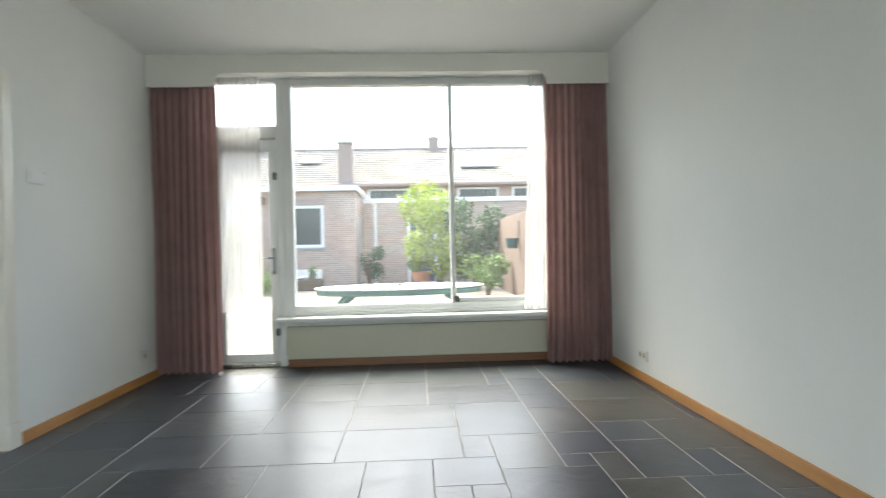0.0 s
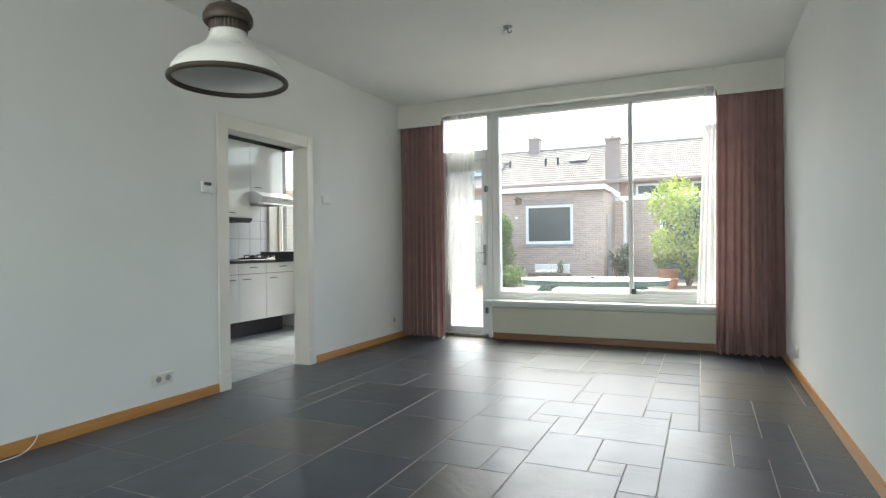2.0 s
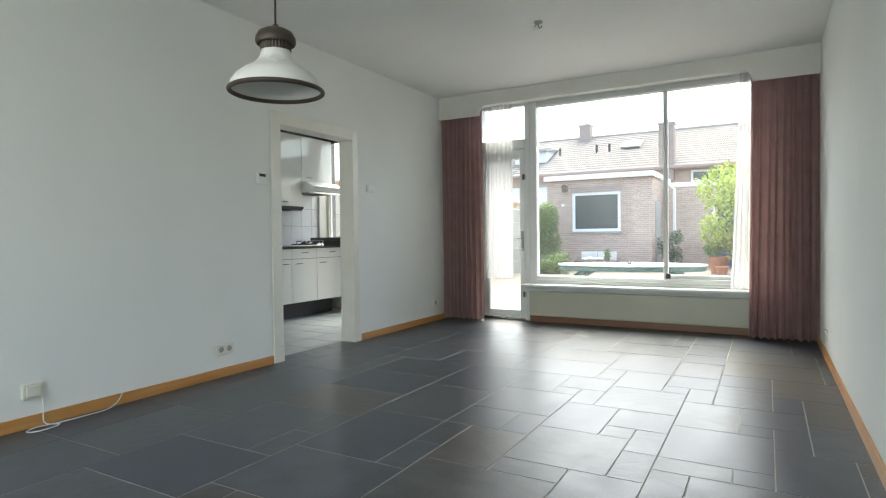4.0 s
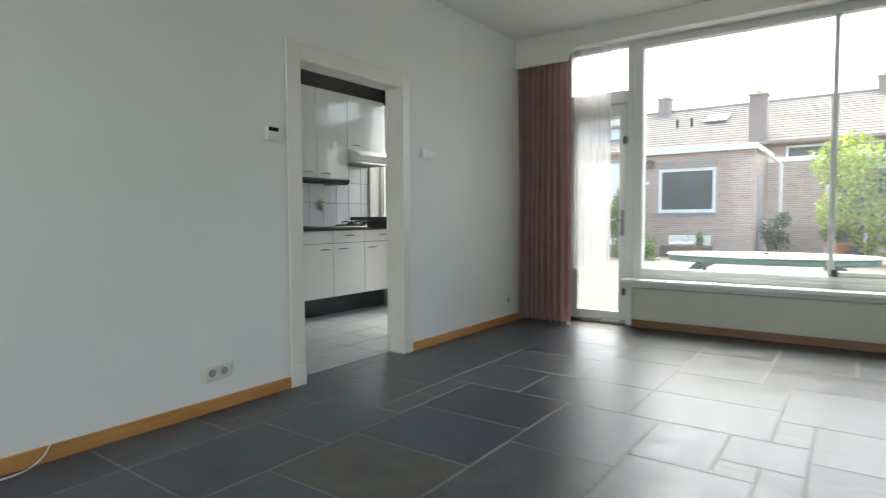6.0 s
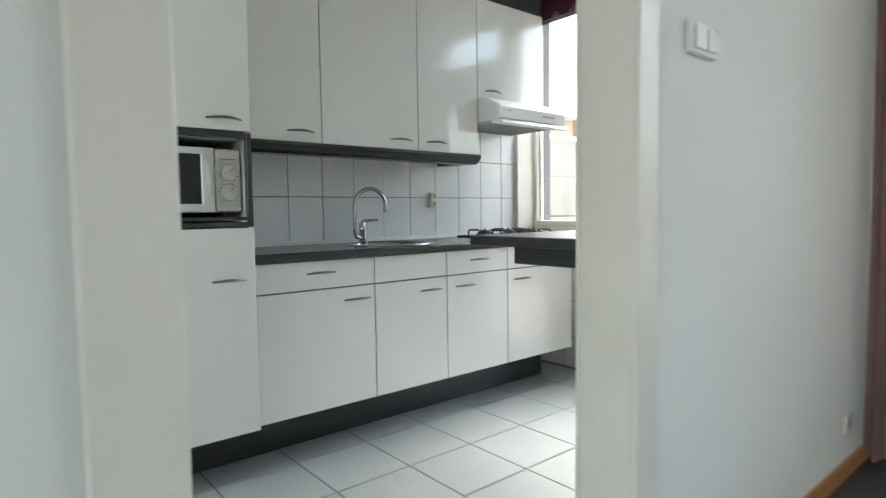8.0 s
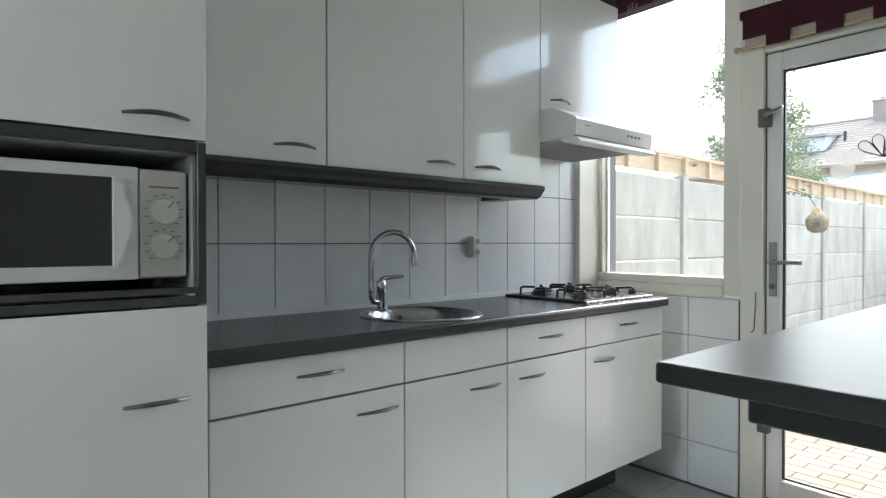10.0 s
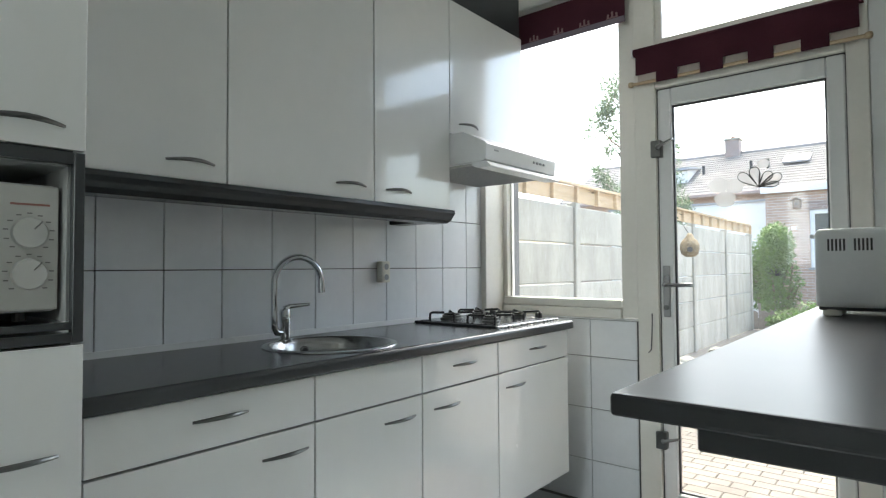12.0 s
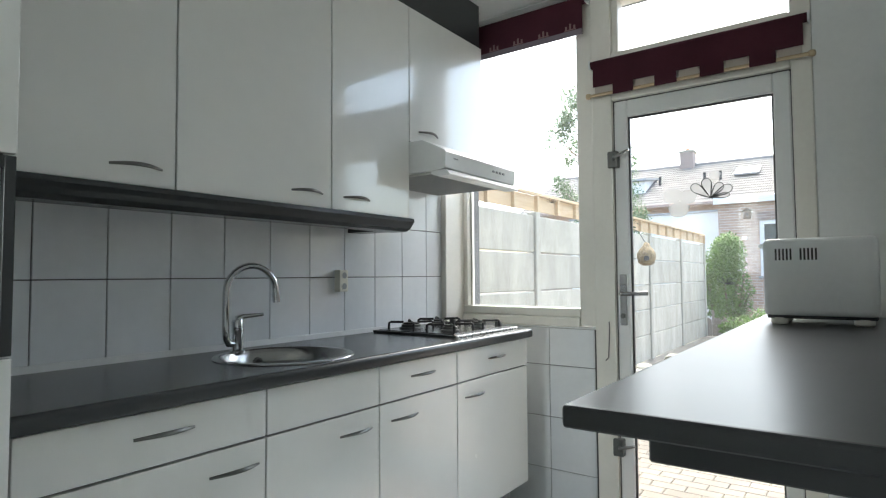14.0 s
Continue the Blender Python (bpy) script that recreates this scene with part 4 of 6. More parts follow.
for b in ((-1.088, -1.080, 0.145, 1.95), (-0.486, -0.478, 0.145, 1.95)):
    part("gasket", bx(b[0], b[1], KG - 0.016, KG - 0.001, b[2], b[3]), M_DARKP, kdoor, "dark rubber seal")
for a, z in ((0.145, 0.153), (1.942, 1.95)):
    part("gasket", bx(-1.0795, -0.4865, KG - 0.016, KG - 0.001, a, z), M_DARKP, kdoor, "dark rubber seal")
for b in ((-1.088, -0.478, 0.145, 1.95), (-1.125, -0.41, 2.27, 2.54)):
    g = part("pane", bx(b[0], b[1], KG, KG + 0.006, b[2], b[3]), M_KGLASS, kdoor, "clear glass pane")
    g.visible_shadow = False
hp = part("handle_plate", bx(-1.136, -1.103, 5.385, 5.3945, 0.955, 1.195, 0.003), M_STEEL, kdoor)
part("door_handle", tube(bmesh.new(), [(-1.119, 5.39, 1.105), (-1.119, 5.345, 1.105), (-1.105, 5.335, 1.105), (-0.99, 5.335, 1.108)], 0.0095, 10), M_STEEL, kdoor, "steel lever handle", True)
part("key_cylinder", tube(bmesh.new(), [(-1.119, 5.386, 1.0), (-1.119, 5.372, 1.0)], 0.012, 14), M_HANDLE, kdoor, smooth=True)
for z in (0.385, 1.745):
    c = part("casement_bolt", bx(-1.175, -1.125, 5.36, 5.3945, z - 0.04, z + 0.04, 0.004), M_HANDLE, kdoor)
    part("bolt_lever", tube(bmesh.new(), [(-1.14, 5.36, z), (-1.135, 5.335, z + 0.004), (-1.06, 5.325, z + 0.03)], [0.011, 0.009, 0.006], 8), M_STEEL, c, smooth=True)


def roller_blind(name, x0, x1, y, z1, tabs, label):
    b = thing(name, (x0 + x1) / 2, y, z1, label, "roller blind")
    part("roller", tube(bmesh.new(), [(x0, y, z1), (x1, y, z1)], 0.019, 16), M_BLIND, b, smooth=True)
    n = 2 * tabs + 1
    w = (x1 - x0 - 0.03) / n
    lo, mid = z1 - 0.165, z1 - 0.115
    out = [(x0 + 0.015, z1)]
    for k in range(n):
        zz = mid if k % 2 == 0 else lo
        out += [(x0 + 0.015 + w * k, zz), (x0 + 0.015 + w * (k + 1), zz)]
    out.append((x1 - 0.015, z1))
    part("cloth", prism(bmesh.new(), out, "y", y - 0.021, y - 0.019), M_BLIND, b, "burgundy cloth with a battlement hem")
    rod = part("rod", tube(bmesh.new(), [(x0 - 0.005, y - 0.012, lo + 0.012), (x1 + 0.005, y - 0.012, lo + 0.012)], 0.008, 10), M_ROD, b, "light wooden rod", True)
    for xx in (x0 - 0.012, x1 + 0.012):
        part("rod_end", lathe(bmesh.new(), [(0, lo - 0.003), (0.012, lo + 0.002), (0.014, lo + 0.012), (0.012, lo + 0.022), (0, lo + 0.027)], xx, y - 0.012, 12), M_ROD, rod, smooth=True)
    for k in range(n):
        if k % 2 == 0:
            part("hem_strip", bx(x0 + 0.02 + w * k, x0 + 0.01 + w * (k + 1), y - 0.0085, y - 0.0065, lo + 0.004, mid + 0.012), M_HEM, b, "pale hem lining")
    for xx in (x0 - 0.008, x1):
        part("bracket", bx(xx, xx + 0.008, y - 0.02, 5.385, z1 - 0.02, z1 + 0.02, 0.002), M_WHITEP, b)
    return b


roller_blind("roller_blind", -1.24, -0.345, 5.345, 2.214, 4, "rolled-up burgundy blind with battlement hem above the door")


def printed_blind(x0, x1, y, z1, z0):
    """A straight-hemmed cloth blind with a faded hem band and a row of small printed motifs."""
    b = thing("roller_blind", (x0 + x1) / 2, y, z1, "rolled-up burgundy printed blind above the kitchen window", "roller blind")
    part("roller", tube(bmesh.new(), [(x0, y, z1 - 0.02), (x1, y, z1 - 0.02)], 0.02, 16), M_BLIND, b, smooth=True)
    part("cloth", bx(x0 + 0.01, x1 - 0.01, y - 0.0225, y - 0.0205, z0, z1 - 0.015, 0.0005), M_BLIND, b, "burgundy cloth")
    part("hem_band", bx(x0 + 0.011, x1 - 0.011, y - 0.0245, y - 0.0229, z0 + 0.001, z0 + 0.03), M_BLINDH, b, "faded mauve hem band")
    n = 5
    for k in range(n):
        xc = x0 + (k + 0.5) * (x1 - x0) / n
        for dx, z2, h in ((-0.022, 0.036, 0.020), (0.0, 0.036, 0.030), (0.022, 0.036, 0.020), (0.0, 0.033, 0.005)):
            w = 0.030 if h < 0.01 else 0.005
            part("print", bx(xc + dx - w, xc + dx + w, y - 0.024, y - 0.0227, z0 + z2, z0 + z2 + h), M_BLINDP, b, "faded printed motif")
    for xx in (x0 - 0.006, x1):
        part("bracket", bx(xx, xx + 0.006, y - 0.02, 5.385, z1 - 0.04, z1, 0.002), M_WHITEP, b)


printed_blind(-1.995, -1.262, 5.345, 2.575, 2.376)


def butterfly(x, z, s, y, dark, label, film=True):
    """A flat film butterfly on a pane, its wings fanned up from the body at x, z."""
    b = thing("window_sticker", x, y, z, label, "window sticker")
    for turn, length, width in ((141, 1.0, 0.30), (103, 0.90, 0.34), (52, 0.78, 0.36), (27, 0.98, 0.30), (7, 0.78, 0.22)):
        t, n = radians(turn), 18
        pts = []
        for k in range(n):
            a = 2 * math.pi * k / n
            u, w = (0.5 + 0.5 * math.cos(a)) * length, width * math.sin(a) * (0.55 + 0.45 * math.cos(a)) * length
            pts.append((x + s * (u * math.cos(t) - w * math.sin(t)), z + s * (u * math.sin(t) + w * math.cos(t))))
        edge = tube(bmesh.new(), [(p[0], y - 0.002, p[1]) for p in pts + pts[:1]], 0.020 * s, 5, False)
        if film:
            wing = part("wing", prism(bmesh.new(), pts, "y", y - 0.0012, y - 0.0008), M_STICK, b)
            part("wing_edge", edge, dark, wing, "dark wing outline")
        else:
            wing = part("wing", edge, dark, b, "dark wing outline")
        for f in (3, 15):
            part("vein", tube(bmesh.new(), [(x, y - 0.002, z), (pts[f][0], y - 0.002, pts[f][1])], 0.014 * s, 5), dark, wing, "dark wing vein")
    return b


butterfly(-0.735, 1.533, 0.10, KG, M_STICKD, "black and white butterfly sticker on the kitchen door pane")
butterfly(-0.68, 1.150, 0.045, KG, M_STICKD, "small black butterfly sticker on the kitchen door pane", False)
butterfly(-1.504, 1.572, 0.028, KG, M_STICKD, "tiny black butterfly sticker on the kitchen window pane", False)
for cx, cz, r in ((-0.895, 1.555, 0.042), (-0.83, 1.545, 0.040), (-0.87, 1.49, 0.045), (-0.715, 1.632, 0.024)):
    pts = [(cx + r * (1 + 0.12 * math.sin(5 * a)) * math.cos(a), cz + r * 0.8 * math.sin(a)) for a in (2 * math.pi * k / 24 for k in range(24))]
    solid("window_sticker", prism(bmesh.new(), pts, "y", KG - 0.0008, KG - 0.0003), M_STICK, "white petal-shaped sticker on the kitchen door pane", "window sticker")
solid("blind_cord", tube(bmesh.new(), [(-1.185, 5.372, 0.97), (-1.183, 5.368, 0.93), (-1.186, 5.366, 0.86), (-1.19, 5.368, 0.80), (-1.205, 5.372, 0.785)], 0.0028, 6), M_HANDLE, "thin brown cord hanging on the door post", "cord", smooth=True)

# ---- breakfast bar, toaster, mat ----
bar = thing("breakfast_bar", -0.33, 4.37, 0.95, "charcoal laminate breakfast bar fixed along the wall", "breakfast bar")
part("tabletop", bx(-0.530, KW - 0.001, 3.372, 5.383, 0.998, 1.028, 0.007, 3), M_BAR, bar)
part("support_beam", bx(-0.455, KW - 0.001, 3.49, 5.38, 0.937, 0.9975, 0.003), M_BAR, bar)


def toaster():
    x0, x1, y0, y1, z0, z1 = -0.472, -0.160, 4.86, 5.05, 1.054, 1.31
    t = thing("toaster", -0.31, 4.95, 1.028, "white plastic toaster with vent slots on the bar", "toaster")
    body = part("body", bx(x0, x1, y0, y1, z0, z1, 0.022, 4), M_WHITEP, t, smooth=True)
    for k in range(5):
        part("vent_slot", bx(x0 + 0.036 + 0.0105 * k, x0 + 0.0415 + 0.0105 * k, y0 - 0.0006, y0 + 0.004, 1.238, 1.276), M_DARKP, body)
        part("vent_slot", bx(x0 + 0.106 + 0.0105 * k, x0 + 0.1115 + 0.0105 * k, y0 - 0.0006, y0 + 0.004, 1.238, 1.276), M_DARKP, body)
    part("lever", bx(x0 - 0.022, x0 + 0.002, y0 + 0.08, y0 + 0.115, 1.282, 1.297, 0.005), M_WHITEP, t)
    for k in range(2):
        part("bread_slot", bx(x0 + 0.05, x1 - 0.05, y0 + 0.045 + 0.065 * k, y0 + 0.075 + 0.065 * k, z1 - 0.004, z1 + 0.0008), M_DARKP, body)
    part("base", bx(x0 + 0.008, x1 - 0.008, y0 + 0.006, y1 - 0.006, z0 - 0.006, z0 + 0.01, 0.003), M_DARKP, t)
    for x in (x0 + 0.042, x1 - 0.042):
        for y in (y0 + 0.03, y1 - 0.03):
            part("foot", lathe(bmesh.new(), [(0, 1.0282), (0.022, 1.0282), (0.027, 1.034), (0.026, 1.05), (0.0, 1.052)], x, y, 16), M_PLASTIC, t, smooth=True)


toaster()
solid("doormat", bx(-1.235, -0.55, 4.86, 5.36, 0.0, 0.012, 0.003), M_MAT, "brown bristle doormat on the kitchen tiles", "doormat")

# ---- kitchen floor tiles ----
kf = bpy.data.objects["floor_kitchen"]
P, ktiles = 0.356, {}
for i in range(7):
    for j in range(16):
        x0, y0 = -1.195 - P * 3 + P * i, 3.615 - P * 10 + P * j
        xa, xb, ya, yb = max(x0, KX), min(x0 + P, KW - 0.002), max(y0, KBACK), min(y0 + P, 5.38)
        if xb - xa < 0.02 or yb - ya < 0.02:
            continue
        key = ("k", round(xb - xa, 3), round(yb - ya, 3))
        if key not in ktiles:
            ktiles[key] = finish("floor_tile", bx(-key[1] / 2 + 0.0035, key[1] / 2 - 0.0035, -key[2] / 2 + 0.0035, key[2] / 2 - 0.0035, -0.02, 0.0, 0.0015), M_KTILE)
        piece("floor_tile", ktiles[key], kf, (xa + xb) / 2, (ya + yb) / 2, 0.0)
for ob in list(bpy.data.objects):
    if ob not in KITCHEN_FROM and ob.parent is None:
        ob.location = ob.location + KIT

# ---- living room things ----
def curtain(name, x0, x1, y, z0, z1, n, depth, material, label, category, flare=0.0, thick=0.004, seed=1):
    """A hanging cloth in soft uneven folds."""
    rnd = random.Random(seed)
    ph = [rnd.uniform(-0.5, 0.5) for _ in range(n + 3)]
    am = [rnd.uniform(0.65, 1.25) for _ in range(n + 3)]
    cols, rows = n * 10, 14
    bm = bmesh.new()
    grid = []
    for r in range(rows + 1):
        v = r / rows
        z = z1 + (z0 - z1) * v
        line = []
        for c in range(cols + 1):
            u = c / cols
            f = u * n
            k = int(f)
            s = math.sin(2 * math.pi * (f + 0.12 * ph[k] * math.sin(math.pi * (f - k)) + 0.05 * math.sin(3 * v + k)))
            amp = depth * (am[k] + (am[k + 1] - am[k]) * (f - k)) * (0.55 + 0.45 * v ** 0.6)
            x = x0 + (x1 - x0) * u + 0.006 * math.sin(2.2 * v + 6 * u) + flare * (1 - u) * v
            sh = 0.35 * depth * math.sin(2 * math.pi * 2 * (f + ph[k])) * v
            line.append(bm.verts.new((x, y + amp * s + sh, z + (0.006 * math.sin(2 * math.pi * f) if r == rows else 0))))
        grid.append(line)
    for r in range(rows):
        for c in range(cols):
            bm.faces.new((grid[r][c], grid[r][c + 1], grid[r + 1][c + 1], grid[r + 1][c]))
    if thick:
        bmesh.ops.solidify(bm, geom=bm.faces[:], thickness=thick)
    return solid(name, bm, material, label, category, smooth=True)


curtain("curtain", 0.004, 0.560, 5.162, 0.025, 2.60, 9, 0.028, M_CURTAIN, "burgundy pleated curtain drawn aside beside the garden door", "curtain", seed=3)
curtain("curtain", 3.39, 3.935, 5.162, 0.025, 2.60, 9, 0.028, M_CURTAIN, "burgundy pleated curtain drawn aside beside the window", "curtain", flare=-0.03, seed=8)
curtain("net_curtain", 0.50, 0.865, 5.35, 0.515, 2.60, 7, 0.020, M_SHEER, "white sheer net curtain in front of the garden door", "net curtain", thick=0.0, seed=5)
curtain("net_curtain", 3.29, 3.47, 5.35, 0.475, 2.60, 5, 0.020, M_SHEER, "white sheer net curtain at the window edge", "net curtain", flare=-0.09, thick=0.0, seed=6)
rail = structure("trim_curtain_rail", bx(0.02, RX - 0.02, 5.14, 5.36, 2.605, 2.62, 0.002), M_FRAME, "white curtain rail behind the pelmet", "curtain rail")
# white bit of lining showing at the hem
solid("curtain_weight", bx(0.535, 0.57, 5.135, 5.155, 0.004, 0.032, 0.004), M_WHITEP, "small white tab of lining at the curtain hem", "curtain weight")


def pendant_lamp(x, y, z):
    p = thing("pendant_lamp", x, y, z, "white glass pendant lamp with dark brown cap and rim", "pendant lamp")
    prof = [(r, z + h) for r, h in ((0.151, 0.003), (0.153, 0.012), (0.148, 0.030), (0.133, 0.052), (0.108, 0.072), (0.081, 0.088), (0.062, 0.104), (0.052, 0.122), (0.047, 0.143))]
    inner = [(r - 0.004, h) for r, h in reversed(prof)]
    part("shade", lathe(bmesh.new(), prof + inner, x, y, 56), M_ENAMEL, p, "white bell-shaped shade", True)
    ring, R, r = bmesh.new(), 0.153, 0.0078
    lathe(ring, [(R + r * math.cos(a), z + 0.004 + r * math.sin(a)) for a in (2 * math.pi * k / 10 for k in range(11))], x, y, 56)
    part("rim", ring, M_BRONZE, p, "dark brown rim", True)
    nk, seg, lo, hi = bmesh.new(), 60, [], []
    for k in range(seg):
        a = 2 * math.pi * k / seg
        rr = 0.049 + (0.002 if k % 2 else 0.0)
        lo.append(nk.verts.new((x + rr * math.cos(a), y + rr * math.sin(a), z + 0.138)))
        hi.append(nk.verts.new((x + rr * math.cos(a), y + rr * math.sin(a), z + 0.174)))
    for k in range(seg):
        nk.faces.new((lo[k], lo[(k + 1) % seg], hi[(k + 1) % seg], hi[k]))
    part("collar", nk, M_BRONZE, p, "ribbed dark collar")
    cap = [(r, z + h) for r, h in ((0.050, 0.166), (0.063, 0.161), (0.067, 0.168), (0.066, 0.183), (0.056, 0.201), (0.036, 0.212), (0.011, 0.217), (0.009, 0.228), (0.0, 0.23))]
    part("cap", lathe(bmesh.new(), cap, x, y, 40), M_BRONZE, p, "domed dark brown cap", True)
    part("cord", tube(bmesh.new(), [(x, y, z + 0.225), (x + 0.001, y, z + 0.6), (x, y, CZ - 0.03)], 0.0035, 8), M_CORD, p, "black hanging cord")
    part("ceiling_rose", lathe(bmesh.new(), [(0.045, CZ - 0.001), (0.042, CZ - 0.02), (0.02, CZ - 0.035), (0, CZ - 0.036)], x, y, 24), M_BRONZE, p, smooth=True)
    part("bulb", lathe(bmesh.new(), [(0.0, z + 0.06), (0.02, z + 0.065), (0.03, z + 0.085), (0.022, z + 0.112), (0.014, z + 0.13), (0.014, z + 0.15)], x, y, 20), M_ENAMEL, p, smooth=True)


pendant_lamp(2.069, 0.368, 1.515)
hook = thing("ceiling_hook", 1.933, 3.33, CZ, "small ceiling lamp hook with loose wire connector", "ceiling hook")
part("plate", lathe(bmesh.new(), [(0.035, CZ - 0.0005), (0.033, CZ - 0.008), (0.01, CZ - 0.012), (0, CZ - 0.012)], 1.933, 3.33, 20), M_GREYP, hook, smooth=True)
part("hook", tube(bmesh.new(), [(1.933, 3.33, CZ - 0.01), (1.933, 3.33, CZ - 0.035), (1.945, 3.335, CZ - 0.05), (1.955, 3.34, CZ - 0.042), (1.957, 3.341, CZ - 0.03)], 0.004, 8), M_HANDLE, hook, smooth=True)
part("connector", bx(1.885, 1.915, 3.318, 3.338, CZ - 0.052, CZ - 0.036, 0.003), M_PLASTIC, hook)
part("wire", tube(bmesh.new(), [(1.925, 3.33, CZ - 0.01), (1.905, 3.33, CZ - 0.025), (1.90, 3.328, CZ - 0.036)], 0.0025, 6), M_CORD, hook)

th = thing("thermostat", 0, 2.231, 1.505, "white wall thermostat with small display and dial", "thermostat")
b = part("body", bx(0.0005, 0.026, 2.178, 2.284, 1.463, 1.546, 0.006, 2), M_WHITEP, th)
part("display", bx(0.0255, 0.027, 2.188, 2.255, 1.515, 1.538, 0.001), M_DGLASS, b, "dark display")
part("dial", tube(bmesh.new(), [(0.0255, 2.235, 1.49), (0.036, 2.235, 1.49)], 0.017, 20), M_WHITEP, b, smooth=True)
sw = thing("light_switch", 0, 3.66, 1.515, "ivory double rocker light switch on the wall", "light switch")
b = part("plate", bx(0.0005, 0.018, 3.607, 3.745, 1.478, 1.555, 0.004, 2), M_WHITEP, sw)
for k in range(2):
    part("rocker", bx(0.0178, 0.024, 3.617 + 0.062 * k, 3.674 + 0.062 * k, 1.488, 1.545, 0.003), M_WHITEP, b)
socket("wall_socket", 0.0005, 1.842, 0.206, 1, 2)
socket("wall_socket", 0.0005, 4.95, 0.225, 1, 1, label="ivory single wall socket beside the curtain")
socket("wall_socket", RX - 0.0005, 1.53, 0.315, -1, 2, label="ivory double wall socket on the plain wall")
socket("wall_socket", RX - 0.0005, 4.45, 0.20, -1, 2, label="ivory double wall socket near the curtain")
jack = thing("phone_socket", 0, 0.555, 0.20, "ivory phone socket box with a white cable", "phone socket")
part("body", bx(0.0005, 0.028, 0.50, 0.605, 0.160, 0.245, 0.006, 2), M_PLASTIC, jack)
part("lid", bx(0.0275, 0.034, 0.515, 0.59, 0.172, 0.233, 0.004), M_PLASTIC, jack)
pts = [(0.02, 0.60, 0.165), (0.025, 0.602, 0.10), (0.022, 0.60, 0.03), (0.04, 0.615, 0.006), (0.09, 0.65, 0.005), (0.12, 0.60, 0.005), (0.12, 0.52, 0.005), (0.08, 0.49, 0.005), (0.05, 0.55, 0.008), (0.06, 0.66, 0.005), (0.065, 0.80, 0.005), (0.055, 0.94, 0.006), (0.025, 1.02, 0.03), (0.019, 1.05, 0.070), (0.006, 1.055, 0.075)]
fine = []
for i in range(len(pts) - 1):
    p0, p1, p2, p3 = (Vector(pts[max(0, min(len(pts) - 1, i + d))]) for d in (-1, 0, 1, 2))
    for k in range(5):
        t = k / 5
        fine.append(0.5 * ((2 * p1) + (p2 - p0) * t + (2 * p0 - 5 * p1 + 4 * p2 - p3) * t * t + (3 * p1 - p0 - 3 * p2 + p3) * t ** 3))
part("cable", tube(bmesh.new(), fine, 0.0035, 7), M_WCORD, jack, "thin white cable lying on the floor", True)

# kitchen door leaf, standing open a little past square
leaf = thing("door_3", -0.155, 2.44, 0, "white flush door standing open into the kitchen", "door", kind="structure")
part("leaf", bx(-0.985, -0.16, 2.40, 2.44, 0.01, 1.96, 0.003), M_TRIM, leaf)
part("handle_rose", tube(bmesh.new(), [(-0.90, 2.4402, 1.07), (-0.90, 2.446, 1.07)], 0.024, 20), M_WHITEP, leaf, "round white rose", True)
part("door_handle", tube(bmesh.new(), [(-0.90, 2.446, 1.07), (-0.90, 2.478, 1.07), (-0.885, 2.488, 1.07), (-0.79, 2.488, 1.07)], 0.011, 12), M_WHITEP, leaf, "white lever handle", True)
for z in (0.25, 1.72):
    part("hinge", tube(bmesh.new(), [(-0.158, 2.444, z), (-0.158, 2.444, z + 0.08)], 0.007, 10), M_STEEL, leaf, smooth=True)
leaf.rotation_euler = (0, 0, radians(-4.0))

# ---- outdoors ----
GZ = -0.08
structure("ground", bx(-60, 60, 5.62, 120, GZ - 0.3, GZ - 0.02), M_GROUND, "pale sandy garden ground", "ground")
pave = structure("pavement", bx(-2.5, 4.2, 5.63, 17.5, GZ - 0.019, GZ - 0.008), M_SAND, "buff clay paver terrace with sandy joints", "pavement")
pv = finish("paver", bx(0.0015, 0.1985, 0.0015, 0.0985, -0.05, 0.0, 0.004), M_PAVER)
for j in range(22):
    for i in range(13):
        piece("paver", pv, pave, -2.45 + 0.2 * i + (0.1 if j % 2 else 0), 5.64 + 0.1 * j, GZ)
bm_v, bm_f = [], []


def slab(x0, x1, y0, y1, z0, z1):
    k = len(bm_v)
    bm_v.extend([(x0, y0, z0), (x1, y0, z0), (x1, y1, z0), (x0, y1, z0), (x0, y0, z1), (x1, y0, z1), (x1, y1, z1), (x0, y1, z1)])
    bm_f.extend([(k + 4, k + 5, k + 6, k + 7), (k, k + 1, k + 5, k + 4), (k + 1, k + 2, k + 6, k + 5), (k + 2, k + 3, k + 7, k + 6), (k + 3, k, k + 4, k + 7)])


for j in range(60):
    for i in range(33):
        x, y = -2.45 + 0.2 * i + (0.1 if j % 2 else 0), 5.64 + 0.1 * j
        if not (j < 22 and i < 13):
            slab(x + 0.002, x + 0.198, y + 0.002, y + 0.098, GZ - 0.05, GZ - 0.002 * random.random())
me = bpy.data.meshes.new("pavers")
me.from_pydata(bm_v, [], bm_f)
me.materials.append(M_PAVER)
po = new("pavers", me)
po.parent = pave
tagged(po, "buff clay pavers further along the terrace", kind="stuff")

# concrete fence with fresh timber on top
FXC = -2.87
fence = thing("fence", FXC, 9.8, GZ, "weathered concrete panel fence with fresh pine boards on top", "fence")
post_y = [5.98 + 1.9 * k for k in range(6)]
post_me = finish("post", bx(-0.055, 0.045, -0.05, 0.05, 0, 1.90, 0.008), M_CONC)
panel_me = finish("panel", bx(-0.02, 0.02, 0.0, 1.80, 0.005, 0.370, 0.010), M_CONC)
board_me = finish("board", bx(-0.012, 0.012, 0.0, 1.90, 0.0, 0.15, 0.002), M_PINE)
stud_me = finish("stud", bx(-0.02, 0.02, -0.02, 0.02, 0.0, 0.16, 0.002), M_PINE)


